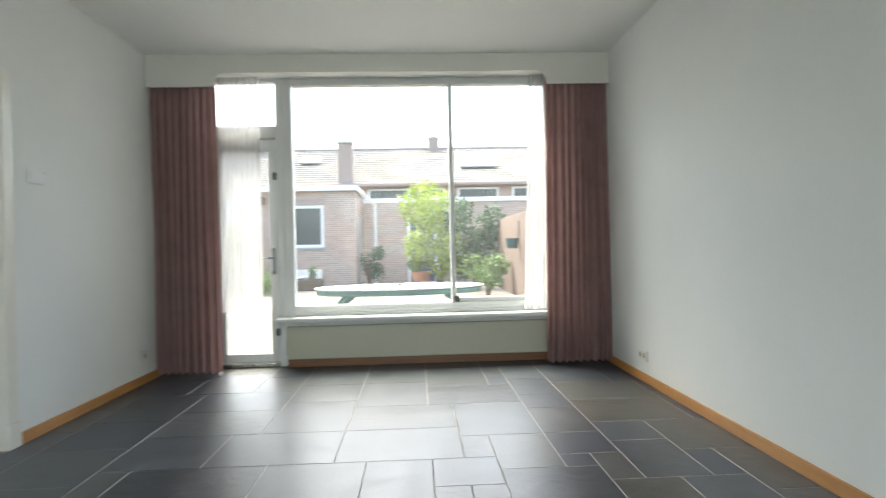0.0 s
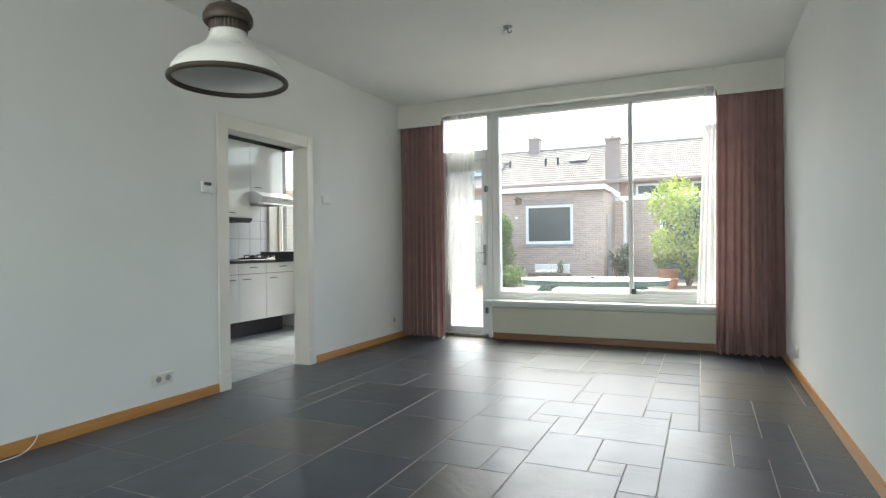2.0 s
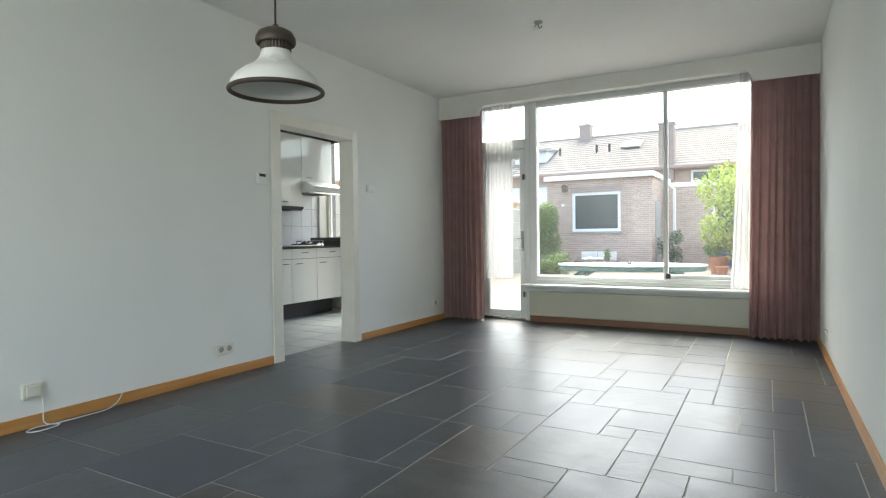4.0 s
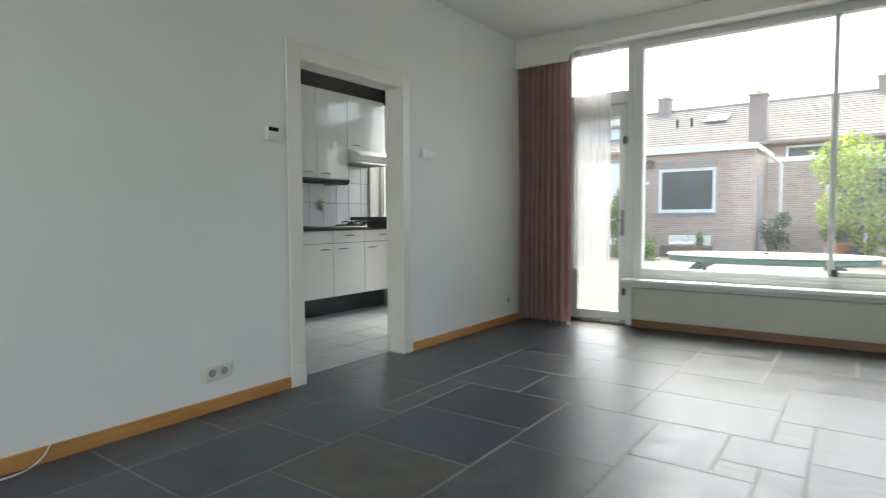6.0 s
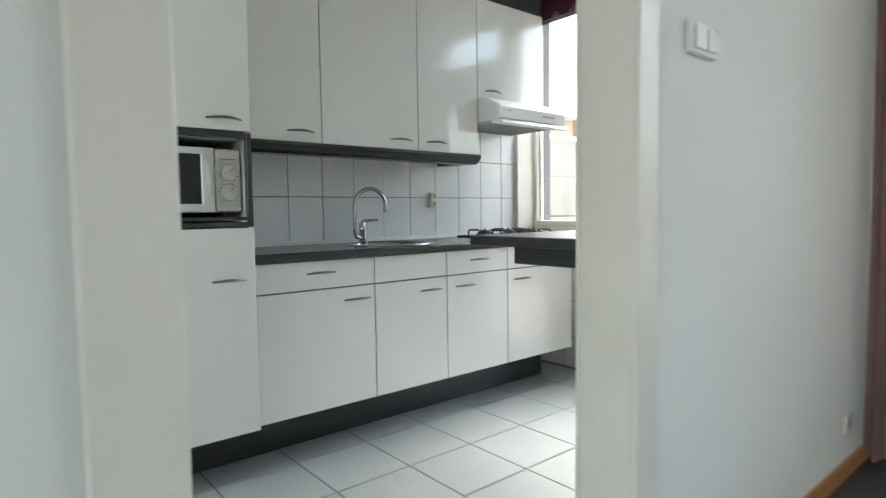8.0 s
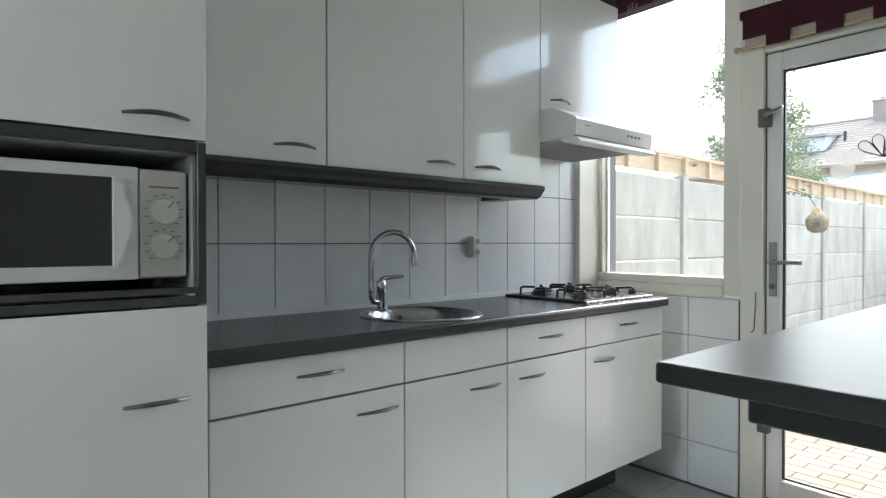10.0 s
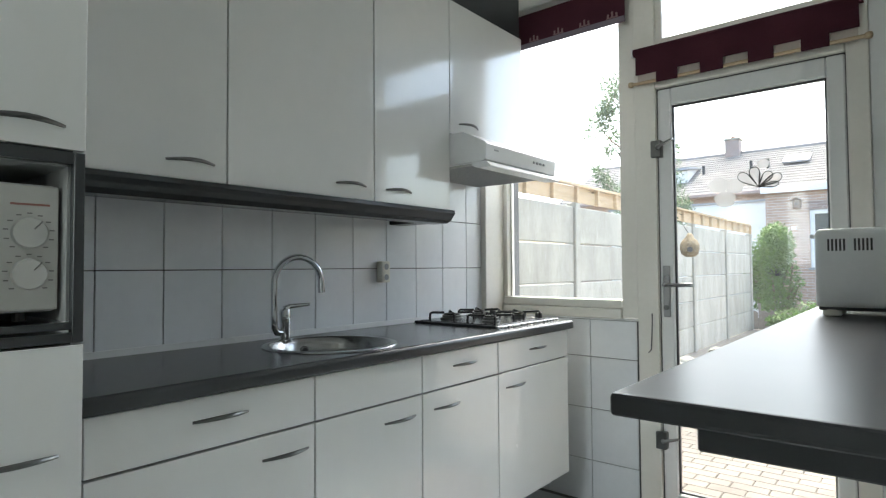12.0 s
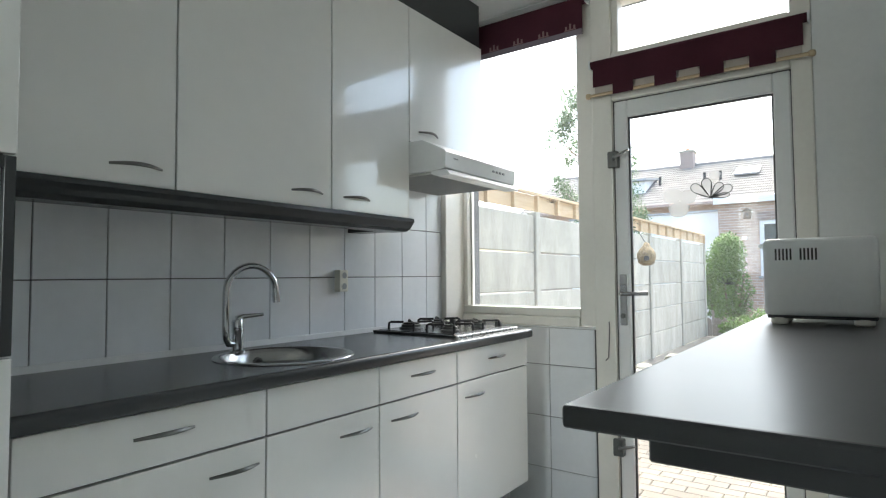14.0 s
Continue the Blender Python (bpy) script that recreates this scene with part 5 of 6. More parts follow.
def fence_piece(name, me, x, y, z):
    ob = piece(name, me, fence, x, y, z)
    ob.matrix_parent_inverse = Matrix.Translation(fence.location).inverted()
    return ob


for k, y in enumerate(post_y):
    fence_piece("post", post_me, FXC, y, GZ)
    fence_piece("stud", stud_me, FXC + 0.03, y, GZ + 1.90)
    for k2 in (0.475, 0.95, 1.425):
        if k < len(post_y) - 1:
            fence_piece("stud", stud_me, FXC + 0.03, y + k2, GZ + 1.90)
    if k < len(post_y) - 1:
        for j in range(5):
            fence_piece("panel", panel_me, FXC, y + 0.05, GZ + 0.373 * j)
        fence_piece("board", board_me, FXC, y, GZ + 1.91)
        ob = fence_piece("rail", board_me, FXC + 0.03, y, GZ + 2.062)
        ob.scale = (1.8, 1.0, 0.18)

# timber fence on the other side
fence2 = thing("fence", 4.5, 11.5, GZ, "brown weathered timber board fence along the garden", "fence")
M_FENCE = mat("weathered_brown_board", (0.20, 0.14, 0.10), (0.14, 0.095, 0.07), rough=0.9, vary=0.15, stretch=(4, 4, 0.6), bump=0.3)
bme = finish("slat", bx(-0.01, 0.01, 0.002, 0.138, 0, 1.85, 0.003), M_FENCE)
for k in range(70):
    ob = piece("slat", bme, fence2, 4.5, 6.2 + 0.14 * k, GZ)
    ob.matrix_parent_inverse = Matrix.Translation(fence2.location).inverted()
for z in (0.35, 1.5):
    part("rail", bx(4.512, 4.56, 6.2, 16.0, GZ + z, GZ + z + 0.07), M_FENCE, fence2)


def house_window(parent, x0, x1, z0, z1, y, wood=0.07, name="window"):
    f = bmesh.new()
    for b in ((x0, x0 + wood, z0, z1), (x1 - wood, x1, z0, z1), (x0 + wood, x1 - wood, z0, z0 + wood), (x0 + wood, x1 - wood, z1 - wood, z1)):
        box(f, b[0], b[1], y - 0.05, y + 0.04, b[2], b[3], 0.006)
    w = part(name, f, M_FASCIA, parent, "white painted window frame")
    part("pane", bx(x0 + wood, x1 - wood, y - 0.005, y + 0.005, z0 + wood, z1 - wood), M_PANE, w, "glass with a grey reflection put into its colour")
    part("sill", bx(x0 - 0.04, x1 + 0.04, y - 0.11, y + 0.02, z0 - 0.06, z0 - 0.001, 0.006), M_GREYP, w)


# brick extension across the garden
ext = thing("garden_building", -1.26, 19.3, GZ, "single-storey brown brick building with flat roof and white fascia", "building")
part("wall", bx(-2.94, -2.08, 17.6, 17.8, GZ, 2.86), M_BRICK, ext)
part("wall", bx(-0.52, 0.42, 17.6, 17.8, GZ, 2.86), M_BRICK, ext)
part("wall", bx(-2.08, -0.52, 17.6, 17.8, GZ, 1.14), M_BRICK, ext)
part("wall", bx(-2.08, -0.52, 17.6, 17.8, 2.41, 2.86), M_BRICK, ext)
part("wall", bx(0.22, 0.42, 17.8, 21.0, GZ, 2.86), M_BRICK, ext)
part("wall", bx(-2.94, -2.74, 17.8, 21.0, GZ, 2.86), M_BRICK, ext)
part("back_wall", bx(-2.7, 0.2, 20.4, 20.6, GZ, 2.8), M_WALL, ext)
lint = part("lintel", bx(-2.12, -0.48, 17.585, 17.6, 2.415, 2.60), M_BRICKD, ext, "upright brick course over the window")
part("roof", bx(-3.0, 0.48, 17.5, 21.0, 2.862, 2.90), M_GREYP, ext)
part("fascia", bx(-3.02, 0.50, 17.47, 17.50, 2.83, 2.99, 0.006), M_FASCIA, ext, "white fascia board")
part("fascia", bx(0.48, 0.51, 17.5, 21.0, 2.83, 2.99, 0.006), M_FASCIA, ext, "white fascia board")
house_window(ext, -2.08, -0.52, 1.14, 2.41, 17.66, 0.09)
part("side_door", bx(0.421, 0.44, 18.3, 19.2, GZ, 2.1, 0.004), M_GREYP, ext, "grey side door")
part("downpipe", tube(bmesh.new(), [(0.62, 17.75, 2.80), (0.75, 17.9, 2.65), (0.95, 18.6, 2.45), (0.95, 18.6, GZ)], 0.045, 10), M_FASCIA, ext, "white downpipe", True)
part("vent", bx(-2.44, -2.34, 17.57, 17.6, 1.98, 2.06, 0.01), M_FASCIA, ext)

wing = thing("garden_building", 5.2, 20.0, GZ, "low brown brick rear wing with white fascia and blue door", "building")
part("wall", bx(0.52, 2.05, 19.6, 19.8, GZ, 2.62), M_BRICK, wing)
part("wall", bx(2.85, 10, 19.6, 19.8, GZ, 2.62), M_BRICK, wing)
part("wall", bx(2.05, 2.85, 19.6, 19.8, 2.0, 2.62), M_BRICK, wing)
part("fascia", bx(0.52, 10, 19.55, 19.6, 2.60, 2.74, 0.006), M_FASCIA, wing, "white fascia board")
part("roof", bx(0.52, 10, 19.6, 23.0, 2.64, 2.70), M_GREYP, wing)
part("door", bx(2.05, 2.85, 19.62, 19.66, GZ, 2.0, 0.004), M_BLUEDOOR, wing, "dark blue door")
for b in ((1.96, 2.05, GZ, 2.08), (2.85, 2.94, GZ, 2.08), (2.05, 2.85, 2.0, 2.08)):
    part("door_frame", bx(b[0], b[1], 19.54, 19.6, b[2], b[3], 0.004), M_FASCIA, wing)
shed = thing("garden_building", -5.0, 18.5, GZ, "white boarded rear wing beside the brick building", "building")
part("wall", bx(-7.0, -2.96, 18.4, 18.6, GZ, 2.75), M_FASCIA, shed)
part("roof", bx(-7.05, -2.96, 18.35, 21.0, 2.752, 2.80), M_GREYP, shed)

# row of houses behind the gardens, built under half size from the camera's view
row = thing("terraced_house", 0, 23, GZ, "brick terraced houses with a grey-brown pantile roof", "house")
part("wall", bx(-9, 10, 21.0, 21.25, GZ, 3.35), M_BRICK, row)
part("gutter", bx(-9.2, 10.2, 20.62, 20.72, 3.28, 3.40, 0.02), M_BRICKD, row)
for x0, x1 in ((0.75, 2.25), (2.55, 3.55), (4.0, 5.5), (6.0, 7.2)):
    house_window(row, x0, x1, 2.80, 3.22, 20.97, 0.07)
E0, E1 = (20.66, 3.38), (24.6, 5.25)
ln = math.hypot(E1[0] - E0[0], E1[1] - E0[1])
dy, dz = (E1[0] - E0[0]) / ln, (E1[1] - E0[1]) / ln
verts, faces = [], []
courses, per, span = 17, 4, 0.068
ncol = int(19.4 / span) * per
for c in range(courses):
    for e in range(2):
        d = (c + e) * ln / courses - (0.014 if e == 0 else 0.0)
        lift = 0.028 if e == 0 else 0.0
        for i in range(ncol + 1):
            ph = 2 * math.pi * (i % per) / per
            hgt = 0.017 * math.sin(ph) + lift
            verts.append((-9.2 + i * span / per, E0[0] + dy * d - dz * hgt, E0[1] + dz * d + dy * hgt))
n = ncol + 1
for r in range(2 * courses - 1):
    for i in range(ncol):
        faces.append((r * n + i, r * n + i + 1, (r + 1) * n + i + 1, (r + 1) * n + i))
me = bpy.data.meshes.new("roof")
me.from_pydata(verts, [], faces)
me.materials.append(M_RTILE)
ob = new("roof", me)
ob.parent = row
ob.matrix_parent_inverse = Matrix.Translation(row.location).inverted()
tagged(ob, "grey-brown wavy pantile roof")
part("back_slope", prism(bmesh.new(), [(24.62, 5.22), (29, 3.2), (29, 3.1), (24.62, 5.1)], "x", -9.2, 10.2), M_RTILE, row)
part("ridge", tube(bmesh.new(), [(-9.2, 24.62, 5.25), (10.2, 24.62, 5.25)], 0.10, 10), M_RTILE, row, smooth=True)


def chimney(x0, x1, y, z0, z1):
    c = part("chimney", bx(x0, x1, y, y + 0.5, z0, z1, 0.01), M_BRICKD, row, "brick chimney")
    part("chimney_cap", bx(x0 - 0.04, x1 + 0.04, y - 0.04, y + 0.54, z1, z1 + 0.07, 0.01), M_CONC, c)
    part("chimney_pot", tube(bmesh.new(), [((x0 + x1) / 2, y + 0.25, z1 + 0.07), ((x0 + x1) / 2, y + 0.25, z1 + 0.17)], 0.09, 12), M_TERRA, c, smooth=True)


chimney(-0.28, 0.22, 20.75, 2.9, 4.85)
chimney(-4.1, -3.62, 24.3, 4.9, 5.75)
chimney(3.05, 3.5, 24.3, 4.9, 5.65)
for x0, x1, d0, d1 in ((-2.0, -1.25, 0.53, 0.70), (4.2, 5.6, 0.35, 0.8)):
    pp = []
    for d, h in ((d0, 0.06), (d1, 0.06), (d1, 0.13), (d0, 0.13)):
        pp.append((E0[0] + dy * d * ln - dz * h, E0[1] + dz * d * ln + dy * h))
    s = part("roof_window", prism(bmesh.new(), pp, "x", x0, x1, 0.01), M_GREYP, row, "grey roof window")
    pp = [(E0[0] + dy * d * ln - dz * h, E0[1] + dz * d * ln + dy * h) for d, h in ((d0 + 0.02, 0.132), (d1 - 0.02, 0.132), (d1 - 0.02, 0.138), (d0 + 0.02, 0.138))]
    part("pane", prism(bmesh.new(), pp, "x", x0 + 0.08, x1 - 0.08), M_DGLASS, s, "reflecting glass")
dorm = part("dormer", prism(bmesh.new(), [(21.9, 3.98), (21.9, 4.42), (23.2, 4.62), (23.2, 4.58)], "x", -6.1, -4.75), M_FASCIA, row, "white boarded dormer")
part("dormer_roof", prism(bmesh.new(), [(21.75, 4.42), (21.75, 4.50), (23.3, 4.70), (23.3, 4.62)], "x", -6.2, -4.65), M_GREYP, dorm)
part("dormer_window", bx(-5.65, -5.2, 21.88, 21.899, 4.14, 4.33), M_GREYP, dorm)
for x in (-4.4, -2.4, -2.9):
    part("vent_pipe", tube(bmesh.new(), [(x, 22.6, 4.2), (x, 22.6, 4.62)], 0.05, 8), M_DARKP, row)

# scaled out about the living-room eye point so it still fits the view
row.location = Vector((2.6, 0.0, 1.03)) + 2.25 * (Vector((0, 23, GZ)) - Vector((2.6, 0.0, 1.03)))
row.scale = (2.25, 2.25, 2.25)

# garden table
tab = thing("garden_table", 2.06, 6.14, GZ, "oval garden table with pale top and bottle-green legs", "garden table")
ang = radians(3)


def oval(rx, ry, z, n=40):
    return [(2.06 + rx * math.cos(a) * math.cos(ang) - ry * math.sin(a) * math.sin(ang), 6.14 + rx * math.cos(a) * math.sin(ang) + ry * math.sin(a) * math.cos(ang)) for a in (2 * math.pi * k / n for k in range(n))]


part("tabletop", prism(bmesh.new(), oval(0.87, 0.45, 0), "z", 0.648, 0.664, 0.006), M_TABLE, tab, "pale grey top")
part("edge", prism(bmesh.new(), oval(0.855, 0.435, 0), "z", 0.592, 0.6475, 0.01), M_GREEN, tab, "green rim")
for sx in (-1, 1):
    for sy in (-1, 1):
        ax, ay = 2.06 + sx * 0.48, 6.14 + sx * 0.03 + sy * 0.2
        part("leg", tube(bmesh.new(), [(ax, ay, 0.592), (ax + sx * 0.10, ay + sy * 0.05, 0.52), (ax + sx * 0.22, ay + sy * 0.14, GZ)], [0.05, 0.035, 0.03], 10), M_GREEN, tab, smooth=True)
part("knob", lathe(bmesh.new(), [(0.03, 0.664), (0.028, 0.685), (0.0, 0.692)], 2.06, 6.14, 14), M_DARKP, tab, smooth=True)


# ---- plants ----
def leaves(bm, centre, radii, n, size, rnd, shell=0.55, lumps=7):
    """Scatters small bent leaves in an uneven crown with gaps."""
    ctr = [(Vector((rnd.uniform(-0.6, 0.6), rnd.uniform(-0.6, 0.6), rnd.uniform(-0.6, 0.7))), rnd.uniform(0.35, 0.6)) for _ in range(lumps)] + [(Vector((0, 0, 0)), 0.62)]
    for _ in range(n):
        c, r = rnd.choice(ctr)
        d = Vector((rnd.gauss(0, 1), rnd.gauss(0, 1), rnd.gauss(0, 1))).normalized()
        p = c + d * r * (shell + (1 - shell) * rnd.random() ** 0.5)
        p = Vector((centre[0] + p.x * radii[0], centre[1] + p.y * radii[1], centre[2] + p.z * radii[2]))
        if p.z < GZ + 0.02:
            continue
        u = Vector((rnd.gauss(0, 1), rnd.gauss(0, 1), rnd.gauss(0, 1))).normalized()
        w = u.cross(d)
        if w.length < 0.05:
            continue
        w.normalize()
        s = size * rnd.uniform(0.6, 1.3)
        a = [p, p + u * s * 0.5 + w * s * 0.28, p + u * s + d * s * 0.15, p + u * s * 0.5 - w * s * 0.28]
        bm.faces.new([bm.verts.new(q) for q in a])


def plant(name, x, y, centre, radii, n, size, material, label, category, seed, stems=5, lumps=7):
    rnd = random.Random(seed)
    t = thing(name, x, y, GZ, label, category)
    st = bmesh.new()
    for k in range(stems):
        a = rnd.uniform(0, 6.28)
        e = (centre[0] + 0.55 * radii[0] * math.cos(a), centre[1] + 0.55 * radii[1] * math.sin(a), centre[2] + radii[2] * rnd.uniform(0.0, 0.55))
        m = ((x + e[0]) / 2 + rnd.uniform(-0.08, 0.08), (y + e[1]) / 2, (GZ + e[2]) / 2 + 0.15)
        tube(st, [(x + 0.03 * math.cos(a), y + 0.03 * math.sin(a), GZ), m, e], [0.04, 0.025, 0.008], 6)
    part("stem", st, M_BARK, t)
    bm = bmesh.new()
    leaves(bm, centre, radii, n, size, rnd, lumps=lumps)
    part("crown", bm, material, t, "uneven leafy crown")
    return t


plant("bush", 2.9, 16.6, (2.9, 16.6, 1.45), (1.15, 0.9, 1.25), 5200, 0.12, M_LEAFY, "large yellow-green leafy bush across the garden", "bush", 11)
plant("bush", 3.9, 16.2, (3.9, 16.2, 1.2), (0.9, 0.8, 1.2), 3000, 0.12, M_LEAFD, "dark green bush beside the yellow-green one", "bush", 12)
plant("bush", 3.9, 13.6, (3.9, 13.6, 0.4), (0.6, 0.5, 0.5), 1500, 0.09, M_LEAFG, "low fresh green bush by the timber fence", "bush", 13)
plant("bush", -2.9, 16.7, (-2.9, 16.7, 0.75), (0.42, 0.45, 0.85), 2400, 0.09, M_LEAFG, "green bush beside the brick building", "bush", 14)
plant("bush", -2.48, 16.35, (-2.48, 16.35, 0.80), (0.66, 0.6, 1.12), 13000, 0.06, M_LEAFG, "dense green conifer bush at the end of the fence", "bush", 15, lumps=5)
plant("bush", -2.05, 15.2, (-2.05, 15.2, 0.14), (0.62, 0.4, 0.40), 3200, 0.07, M_LEAFG, "low green plants at the foot of the fence", "bush", 16)
plant("bush", 0.8, 18.2, (0.8, 18.2, 0.55), (0.5, 0.4, 0.55), 1300, 0.08, M_LEAFD, "grey-green shrub beside the brick building", "bush", 17)


def tree(x, y, h, spread, n, seed, label):
    rnd = random.Random(seed)
    t = thing("tree", x, y, GZ, label, "tree")
    part("trunk", tube(bmesh.new(), [(x, y, GZ), (x + 0.04, y, h * 0.4), (x - 0.03, y + 0.03, h * 0.75), (x, y, h)], [0.07, 0.05, 0.03, 0.008], 8), M_BARK, t, smooth=True)
    lb, cr = bmesh.new(), bmesh.new()
    for k in range(16):
        z = h * (0.35 + 0.6 * k / 16)
        a, l = rnd.uniform(0, 6.28), spread * (1.15 - 0.7 * k / 16) * rnd.uniform(0.6, 1.1)
        e = (x + l * math.cos(a), y + l * math.sin(a), z + l * 0.7)
        tube(lb, [(x, y, z), ((x + e[0]) / 2, (y + e[1]) / 2, z + l * 0.25), e], [0.02, 0.012, 0.004], 5)
        leaves(cr, e, (0.32, 0.32, 0.40), n // 16, 0.042, rnd, 0.2, 3)
    part("limb", lb, M_BARK, t)
    part("crown", cr, M_LEAFT, t, "sparse small leaves")


tree(-3.70, 11.45, 4.1, 0.86, 13000, 21, "slim young tree with sparse leaves behind the fence")
tree(-4.3, 14.0, 3.2, 0.9, 4500, 22, "small tree with sparse leaves behind the fence")


def pot(x, y, r, h, label, ball=0.0, seed=1):
    p = thing("flower_pot", x, y, GZ, label, "flower pot")
    part("pot", lathe(bmesh.new(), [(0, GZ), (r * 0.7, GZ), (r, GZ + h * 0.85), (r * 1.1, GZ + h * 0.86), (r * 1.1, GZ + h), (r * 0.95, GZ + h), (r * 0.9, GZ + h * 0.85), (0, GZ + h * 0.82)], x, y, 24), M_TERRA, p, smooth=True)
    if ball:
        bm = bmesh.new()
        leaves(bm, (x, y, GZ + h + ball * 0.75), (ball, ball, ball), 1500, 0.05, random.Random(seed), 0.7, 2)
        part("plant", bm, M_LEAFG, p, "clipped green ball plant")


pot(2.36, 16.6, 0.27, 0.46, "large terracotta pot with a clipped ball plant", 0.34, 31)
pot(2.52, 15.3, 0.15, 0.26, "small terracotta pot on the terrace")
basket = thing("plant_basket", 4.36, 12.6, 1.0, "dark green planter hanging on the timber fence", "planter")
part("bucket", lathe(bmesh.new(), [(0, 1.0), (0.11, 1.0), (0.15, 1.22), (0.14, 1.22), (0.1, 1.02), (0, 1.02)], 4.33, 12.6, 18), M_GREEN, basket, smooth=True)
part("bracket", bx(4.47, 4.50, 12.58, 12.62, 1.2, 1.6), M_DARKP, basket)

edging = thing("garden_edging", -2.7, 15.6, GZ, "low weathered wooden garden edging with a wavy top", "garden edging")
wave = [(0, 0), (0.34, 0)] + [(0.34 - 0.34 * k / 12, 0.33 + 0.045 * abs(math.sin(2 * math.pi * k / 12))) for k in range(13)]
pm = finish("edging_board", prism(bmesh.new(), wave, "y", -0.012, 0.012), M_POSTWOOD)
for k in range(3):
    ob = piece("edging_board", pm, edging, -3.1 + 0.35 * k, 15.6, GZ)
    ob.matrix_parent_inverse = Matrix.Translation(edging.location).inverted()
part("post", bx(-2.755, -2.715, 15.613, 15.65, GZ, GZ + 0.52, 0.004), M_POSTWOOD, edging)

trough = thing("planter_trough", -0.9, 16.8, GZ, "low brown wooden planter trough against the brick wall", "planter")
part("box", bx(-1.75, -0.45, 16.6, 17.0, GZ, 0.22, 0.01), M_BARK, trough)
part("soil", bx(-1.72, -0.48, 16.63, 16.97, 0.2205, 0.235), M_SAND, trough)
for x0, x1 in ((-1.62, -1.12), (-1.10, -0.52)):
    part("back_board", bx(x0, x1, 17.01, 17.04, GZ, 0.50, 0.008), M_PELMET, trough, "pale back board")
for k, (x, r) in enumerate(((-1.45, 0.08), (-1.3, 0.1), (-1.12, 0.07), (-0.97, 0.09))):
    bm = bmesh.new()
    bmesh.ops.create_icosphere(bm, subdivisions=2, radius=r)
    for v in bm.verts:
        v.co = Vector((x + v.co.x * 1.2, 16.8 + v.co.y, 0.236 + r * 0.55 + v.co.z * 0.6)) + 0.2 * r * noise.noise_vector(v.co * 7 + Vector((k, 3, 0)))
    solid("stone", bm, M_FASCIA, "pale round stone lying in the planter trough", "stone", smooth=True, group="stones in the trough")
plant("potted_plant", -0.75, 16.8, (-0.75, 16.8, 0.42), (0.13, 0.12, 0.2), 260, 0.05, M_LEAFG, "small green plant growing in the trough", "plant", 41, stems=3)
house = thing("bird_house", -2.30, 17.55, 2.45, "small brown wooden bird house fixed to the brick wall", "bird house")
part("body", bx(-2.385, -2.225, 17.45, 17.598, 2.46, 2.62, 0.004), M_FENCE, house)
part("roof", prism(bmesh.new(), [(-2.425, 2.621), (-2.185, 2.621), (-2.305, 2.70)], "y", 17.42, 17.598), M_BARK, house, "dark pitched roof")
part("entrance_hole", tube(bmesh.new(), [(-2.305, 17.4495, 2.55), (-2.305, 17.444, 2.55)], 0.03, 14), M_DARKP, house, "round dark entrance hole")
part("perch", bx(-2.345, -2.265, 17.41, 17.4495, 2.475, 2.487, 0.002), M_FENCE, house)
nest = thing("bird_feeder", -2.50, 10.33, 1.2, "round straw bird feeder hanging by the fence", "bird feeder")
ball = lathe(bmesh.new(), [(0, 1.30), (0.06, 1.31), (0.10, 1.35), (0.118, 1.41), (0.112, 1.47), (0.085, 1.52), (0.05, 1.55), (0.03, 1.60), (0, 1.61)], -2.50, 10.33, 22)
for v in ball.verts:
    v.co += 0.012 * noise.noise_vector(v.co * 22)
part("ball", ball, M_STRAW, nest, smooth=True)
part("opening", tube(bmesh.new(), [(-2.47, 10.222, 1.40), (-2.465, 10.20, 1.40)], 0.034, 14), M_DARKP, nest, "round dark opening")
part("string", tube(bmesh.new(), [(-2.50, 10.33, 1.58), (-2.60, 10.33, 1.76), (-2.82, 10.33, 1.86)], 0.004, 6), M_CORD, nest)
for k, (x, y, r) in enumerate(((-2.45, 9.5, 0.17), (-2.2, 9.8, 0.13), (-2.5, 10.2, 0.15), (-2.1, 9.4, 0.11), (-2.35, 11.2, 0.16))):
    bm = bmesh.new()
    bmesh.ops.create_icosphere(bm, subdivisions=2, radius=r)
    for v in bm.verts:
        v.co = Vector((x + v.co.x * 1.2, y + v.co.y, GZ + r * 0.45 + v.co.z * 0.6)) + 0.25 * r * noise.noise_vector(v.co * 6 + Vector((k, 0, 0)))
    solid("boulder", bm, M_CONC, "pale rounded boulder at the foot of the fence", "stone", smooth=True, group="boulders by the fence")

# ---- floor slabs of the living room ----
MX, ML, MY, OX, OY = 0.1567, 0.1618, 0.1655, 2.452, 1.862   # slab module fitted to the camera's view: right and left of OX, along the room
fl = bpy.data.objects["floor"]
taken, tiles = {}, []
I0, I1, J0, J1 = -16, 10, -32, 24


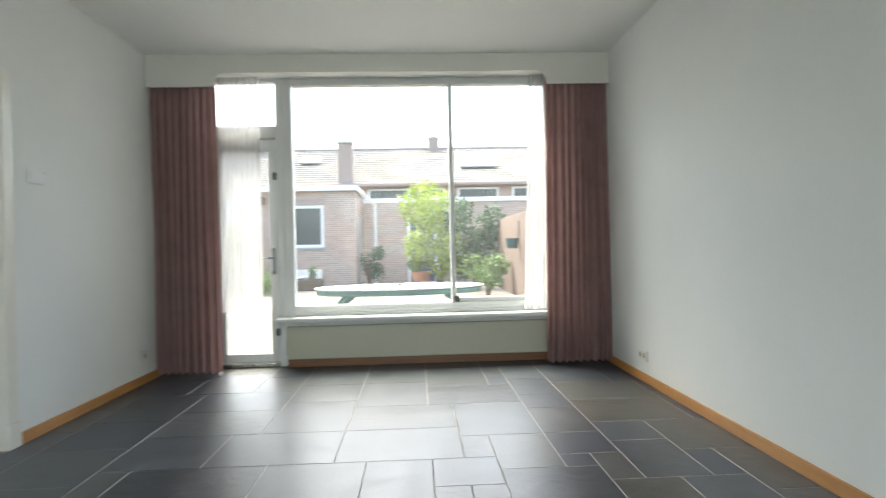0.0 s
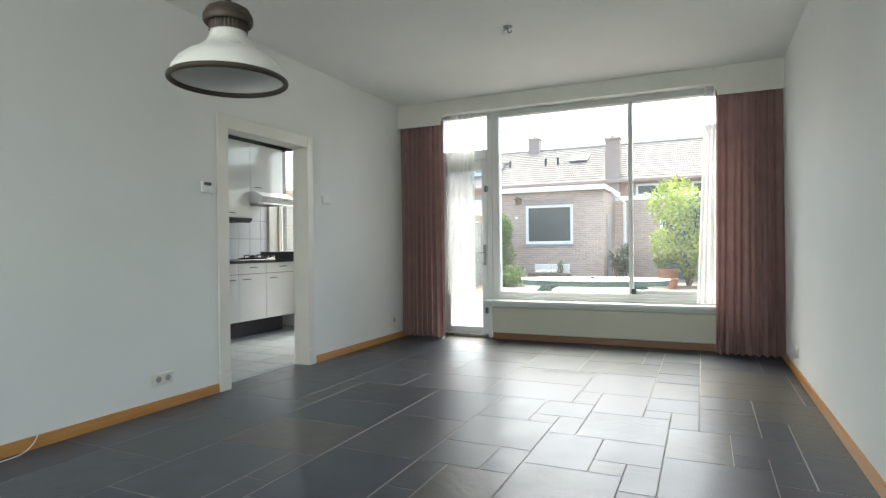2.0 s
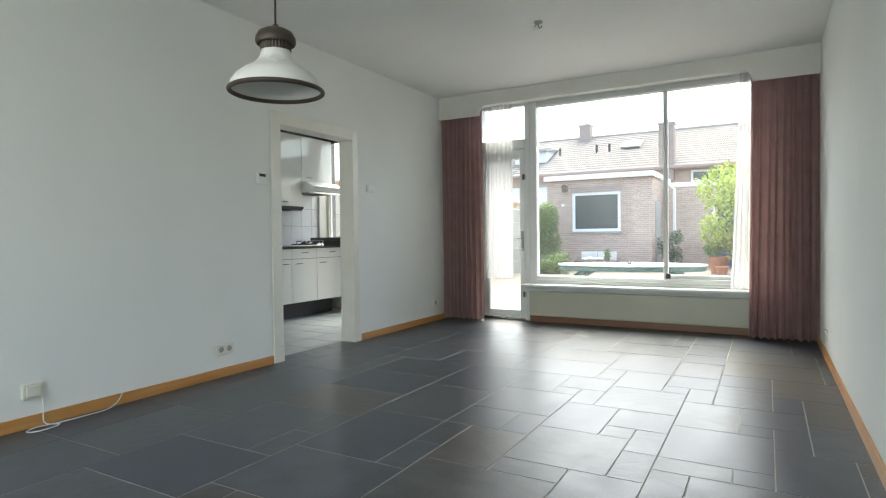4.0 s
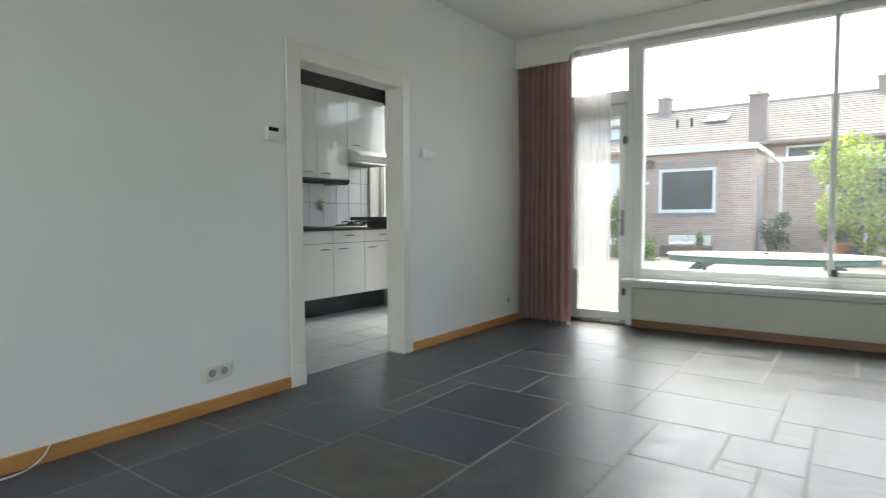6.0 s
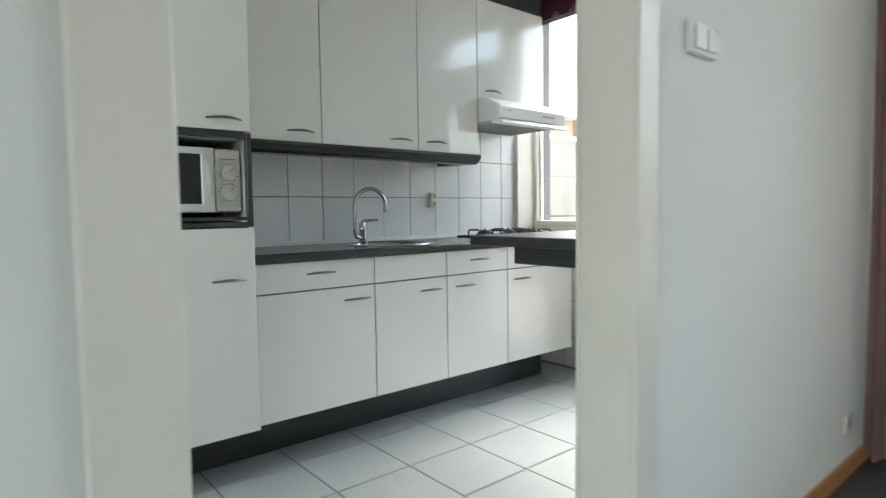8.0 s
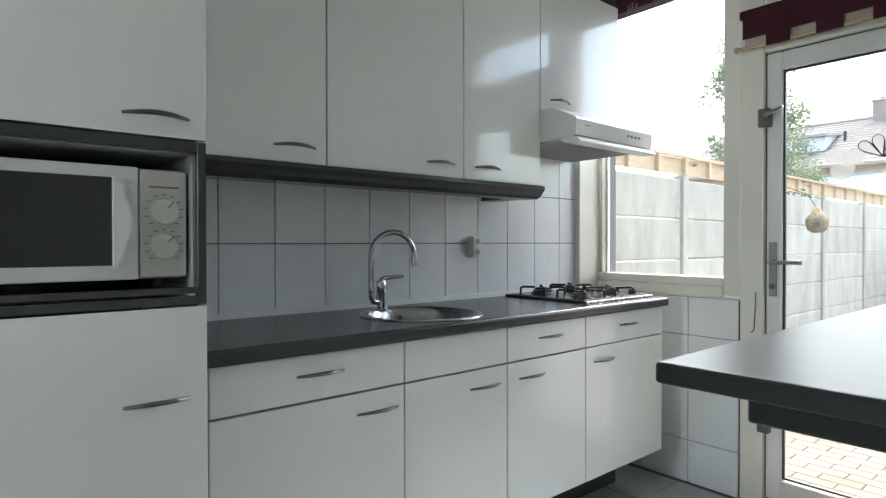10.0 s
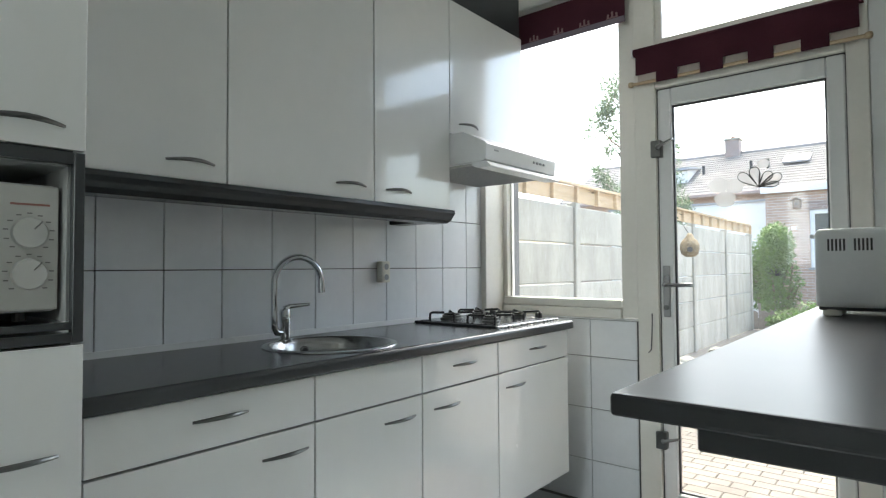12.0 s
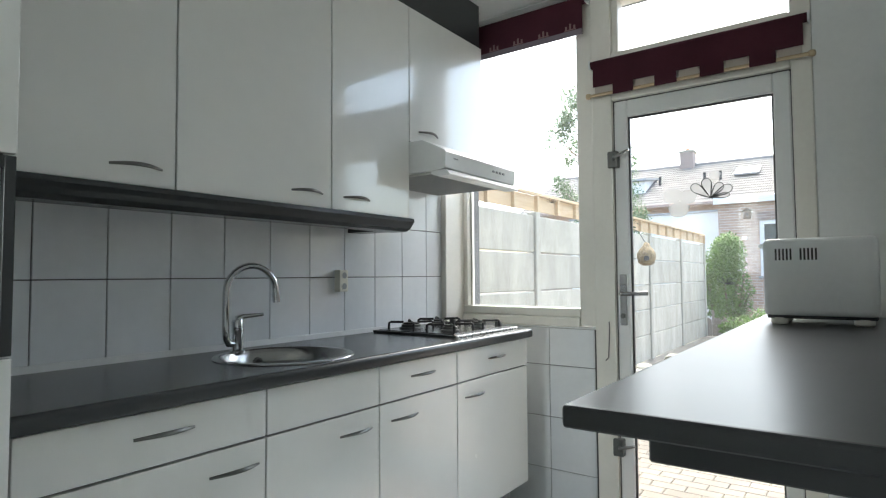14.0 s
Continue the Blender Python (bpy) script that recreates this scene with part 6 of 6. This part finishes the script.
def lay(i, j, w, h):
    cells = [(a, b) for a in range(i, i + w) for b in range(j, j + h)]
    if any(c in taken or not (I0 <= c[0] < I1 and J0 <= c[1] < J1) for c in cells):
        return False
    for c in cells:
        taken[c] = 1
    tiles.append((i, j, w, h))
    return True


for t in ((0, -3, 3, 3), (0, 0, 2, 3), (2, 0, 1, 1), (3, -1, 1, 2), (2, 1, 2, 2), (1, 3, 3, 3), (0, 3, 1, 2), (-1, 5, 2, 2), (-1, 4, 1, 1), (-3, 1, 3, 3), (4, -1, 3, 3), (4, 2, 2, 3),
          (6, 2, 1, 1), (4, 5, 1, 2), (3, 6, 1, 1), (3, 7, 2, 2), (1, 6, 2, 3), (5, 5, 2, 3), (7, 1, 1, 2), (7, -2, 2, 3), (8, 1, 2, 3)):
    lay(*t)
rnd = random.Random(5)
SIZES = [(3, 3), (4, 3), (3, 4), (3, 2), (2, 3), (2, 2), (1, 2), (2, 1)]
for j in range(J0, J1):
    for i in range(I0, I1):
        if (i, j) in taken:
            continue
        order = SIZES[:]
        rnd.shuffle(order)
        order.sort(key=lambda s: -s[0] * s[1] * rnd.uniform(0.35, 1.0))
        if not any(lay(i, j, *s) for s in order):
            lay(i, j, 1, 1)
cache = {}


def slab_piece(x0, x1, y0, y1):
    if x1 - x0 < 0.02 or y1 - y0 < 0.02:
        return
    key = (round(x1 - x0, 3), round(y1 - y0, 3))
    if key not in cache:
        gx, gy = key[0] / 2 - 0.0024, key[1] / 2 - 0.0024
        cache[key] = finish("slab", bx(-gx, gx, -gy, gy, -0.03, 0.0, 0.0012), M_SLATE)
    ob = piece("slab", cache[key], fl, (x0 + x1) / 2, (y0 + y1) / 2, 0.0)
    ob.rotation_euler = (radians(rnd.uniform(-0.04, 0.04)), radians(rnd.uniform(-0.04, 0.04)), 0)


for i, j, w, h in tiles:
    x0, x1 = (OX + k * (MX if k > 0 else ML) for k in (i, i + w))
    y0, y1 = OY + j * MY, OY + (j + h) * MY
    slab_piece(max(x0, 0.002), min(x1, RX - 0.002), max(y0, BACK), min(y1, 5.455))
for k in range(3):
    slab_piece(WT + 0.001, 0.0, DY0 + 0.31 * k, DY0 + 0.31 * (k + 1))
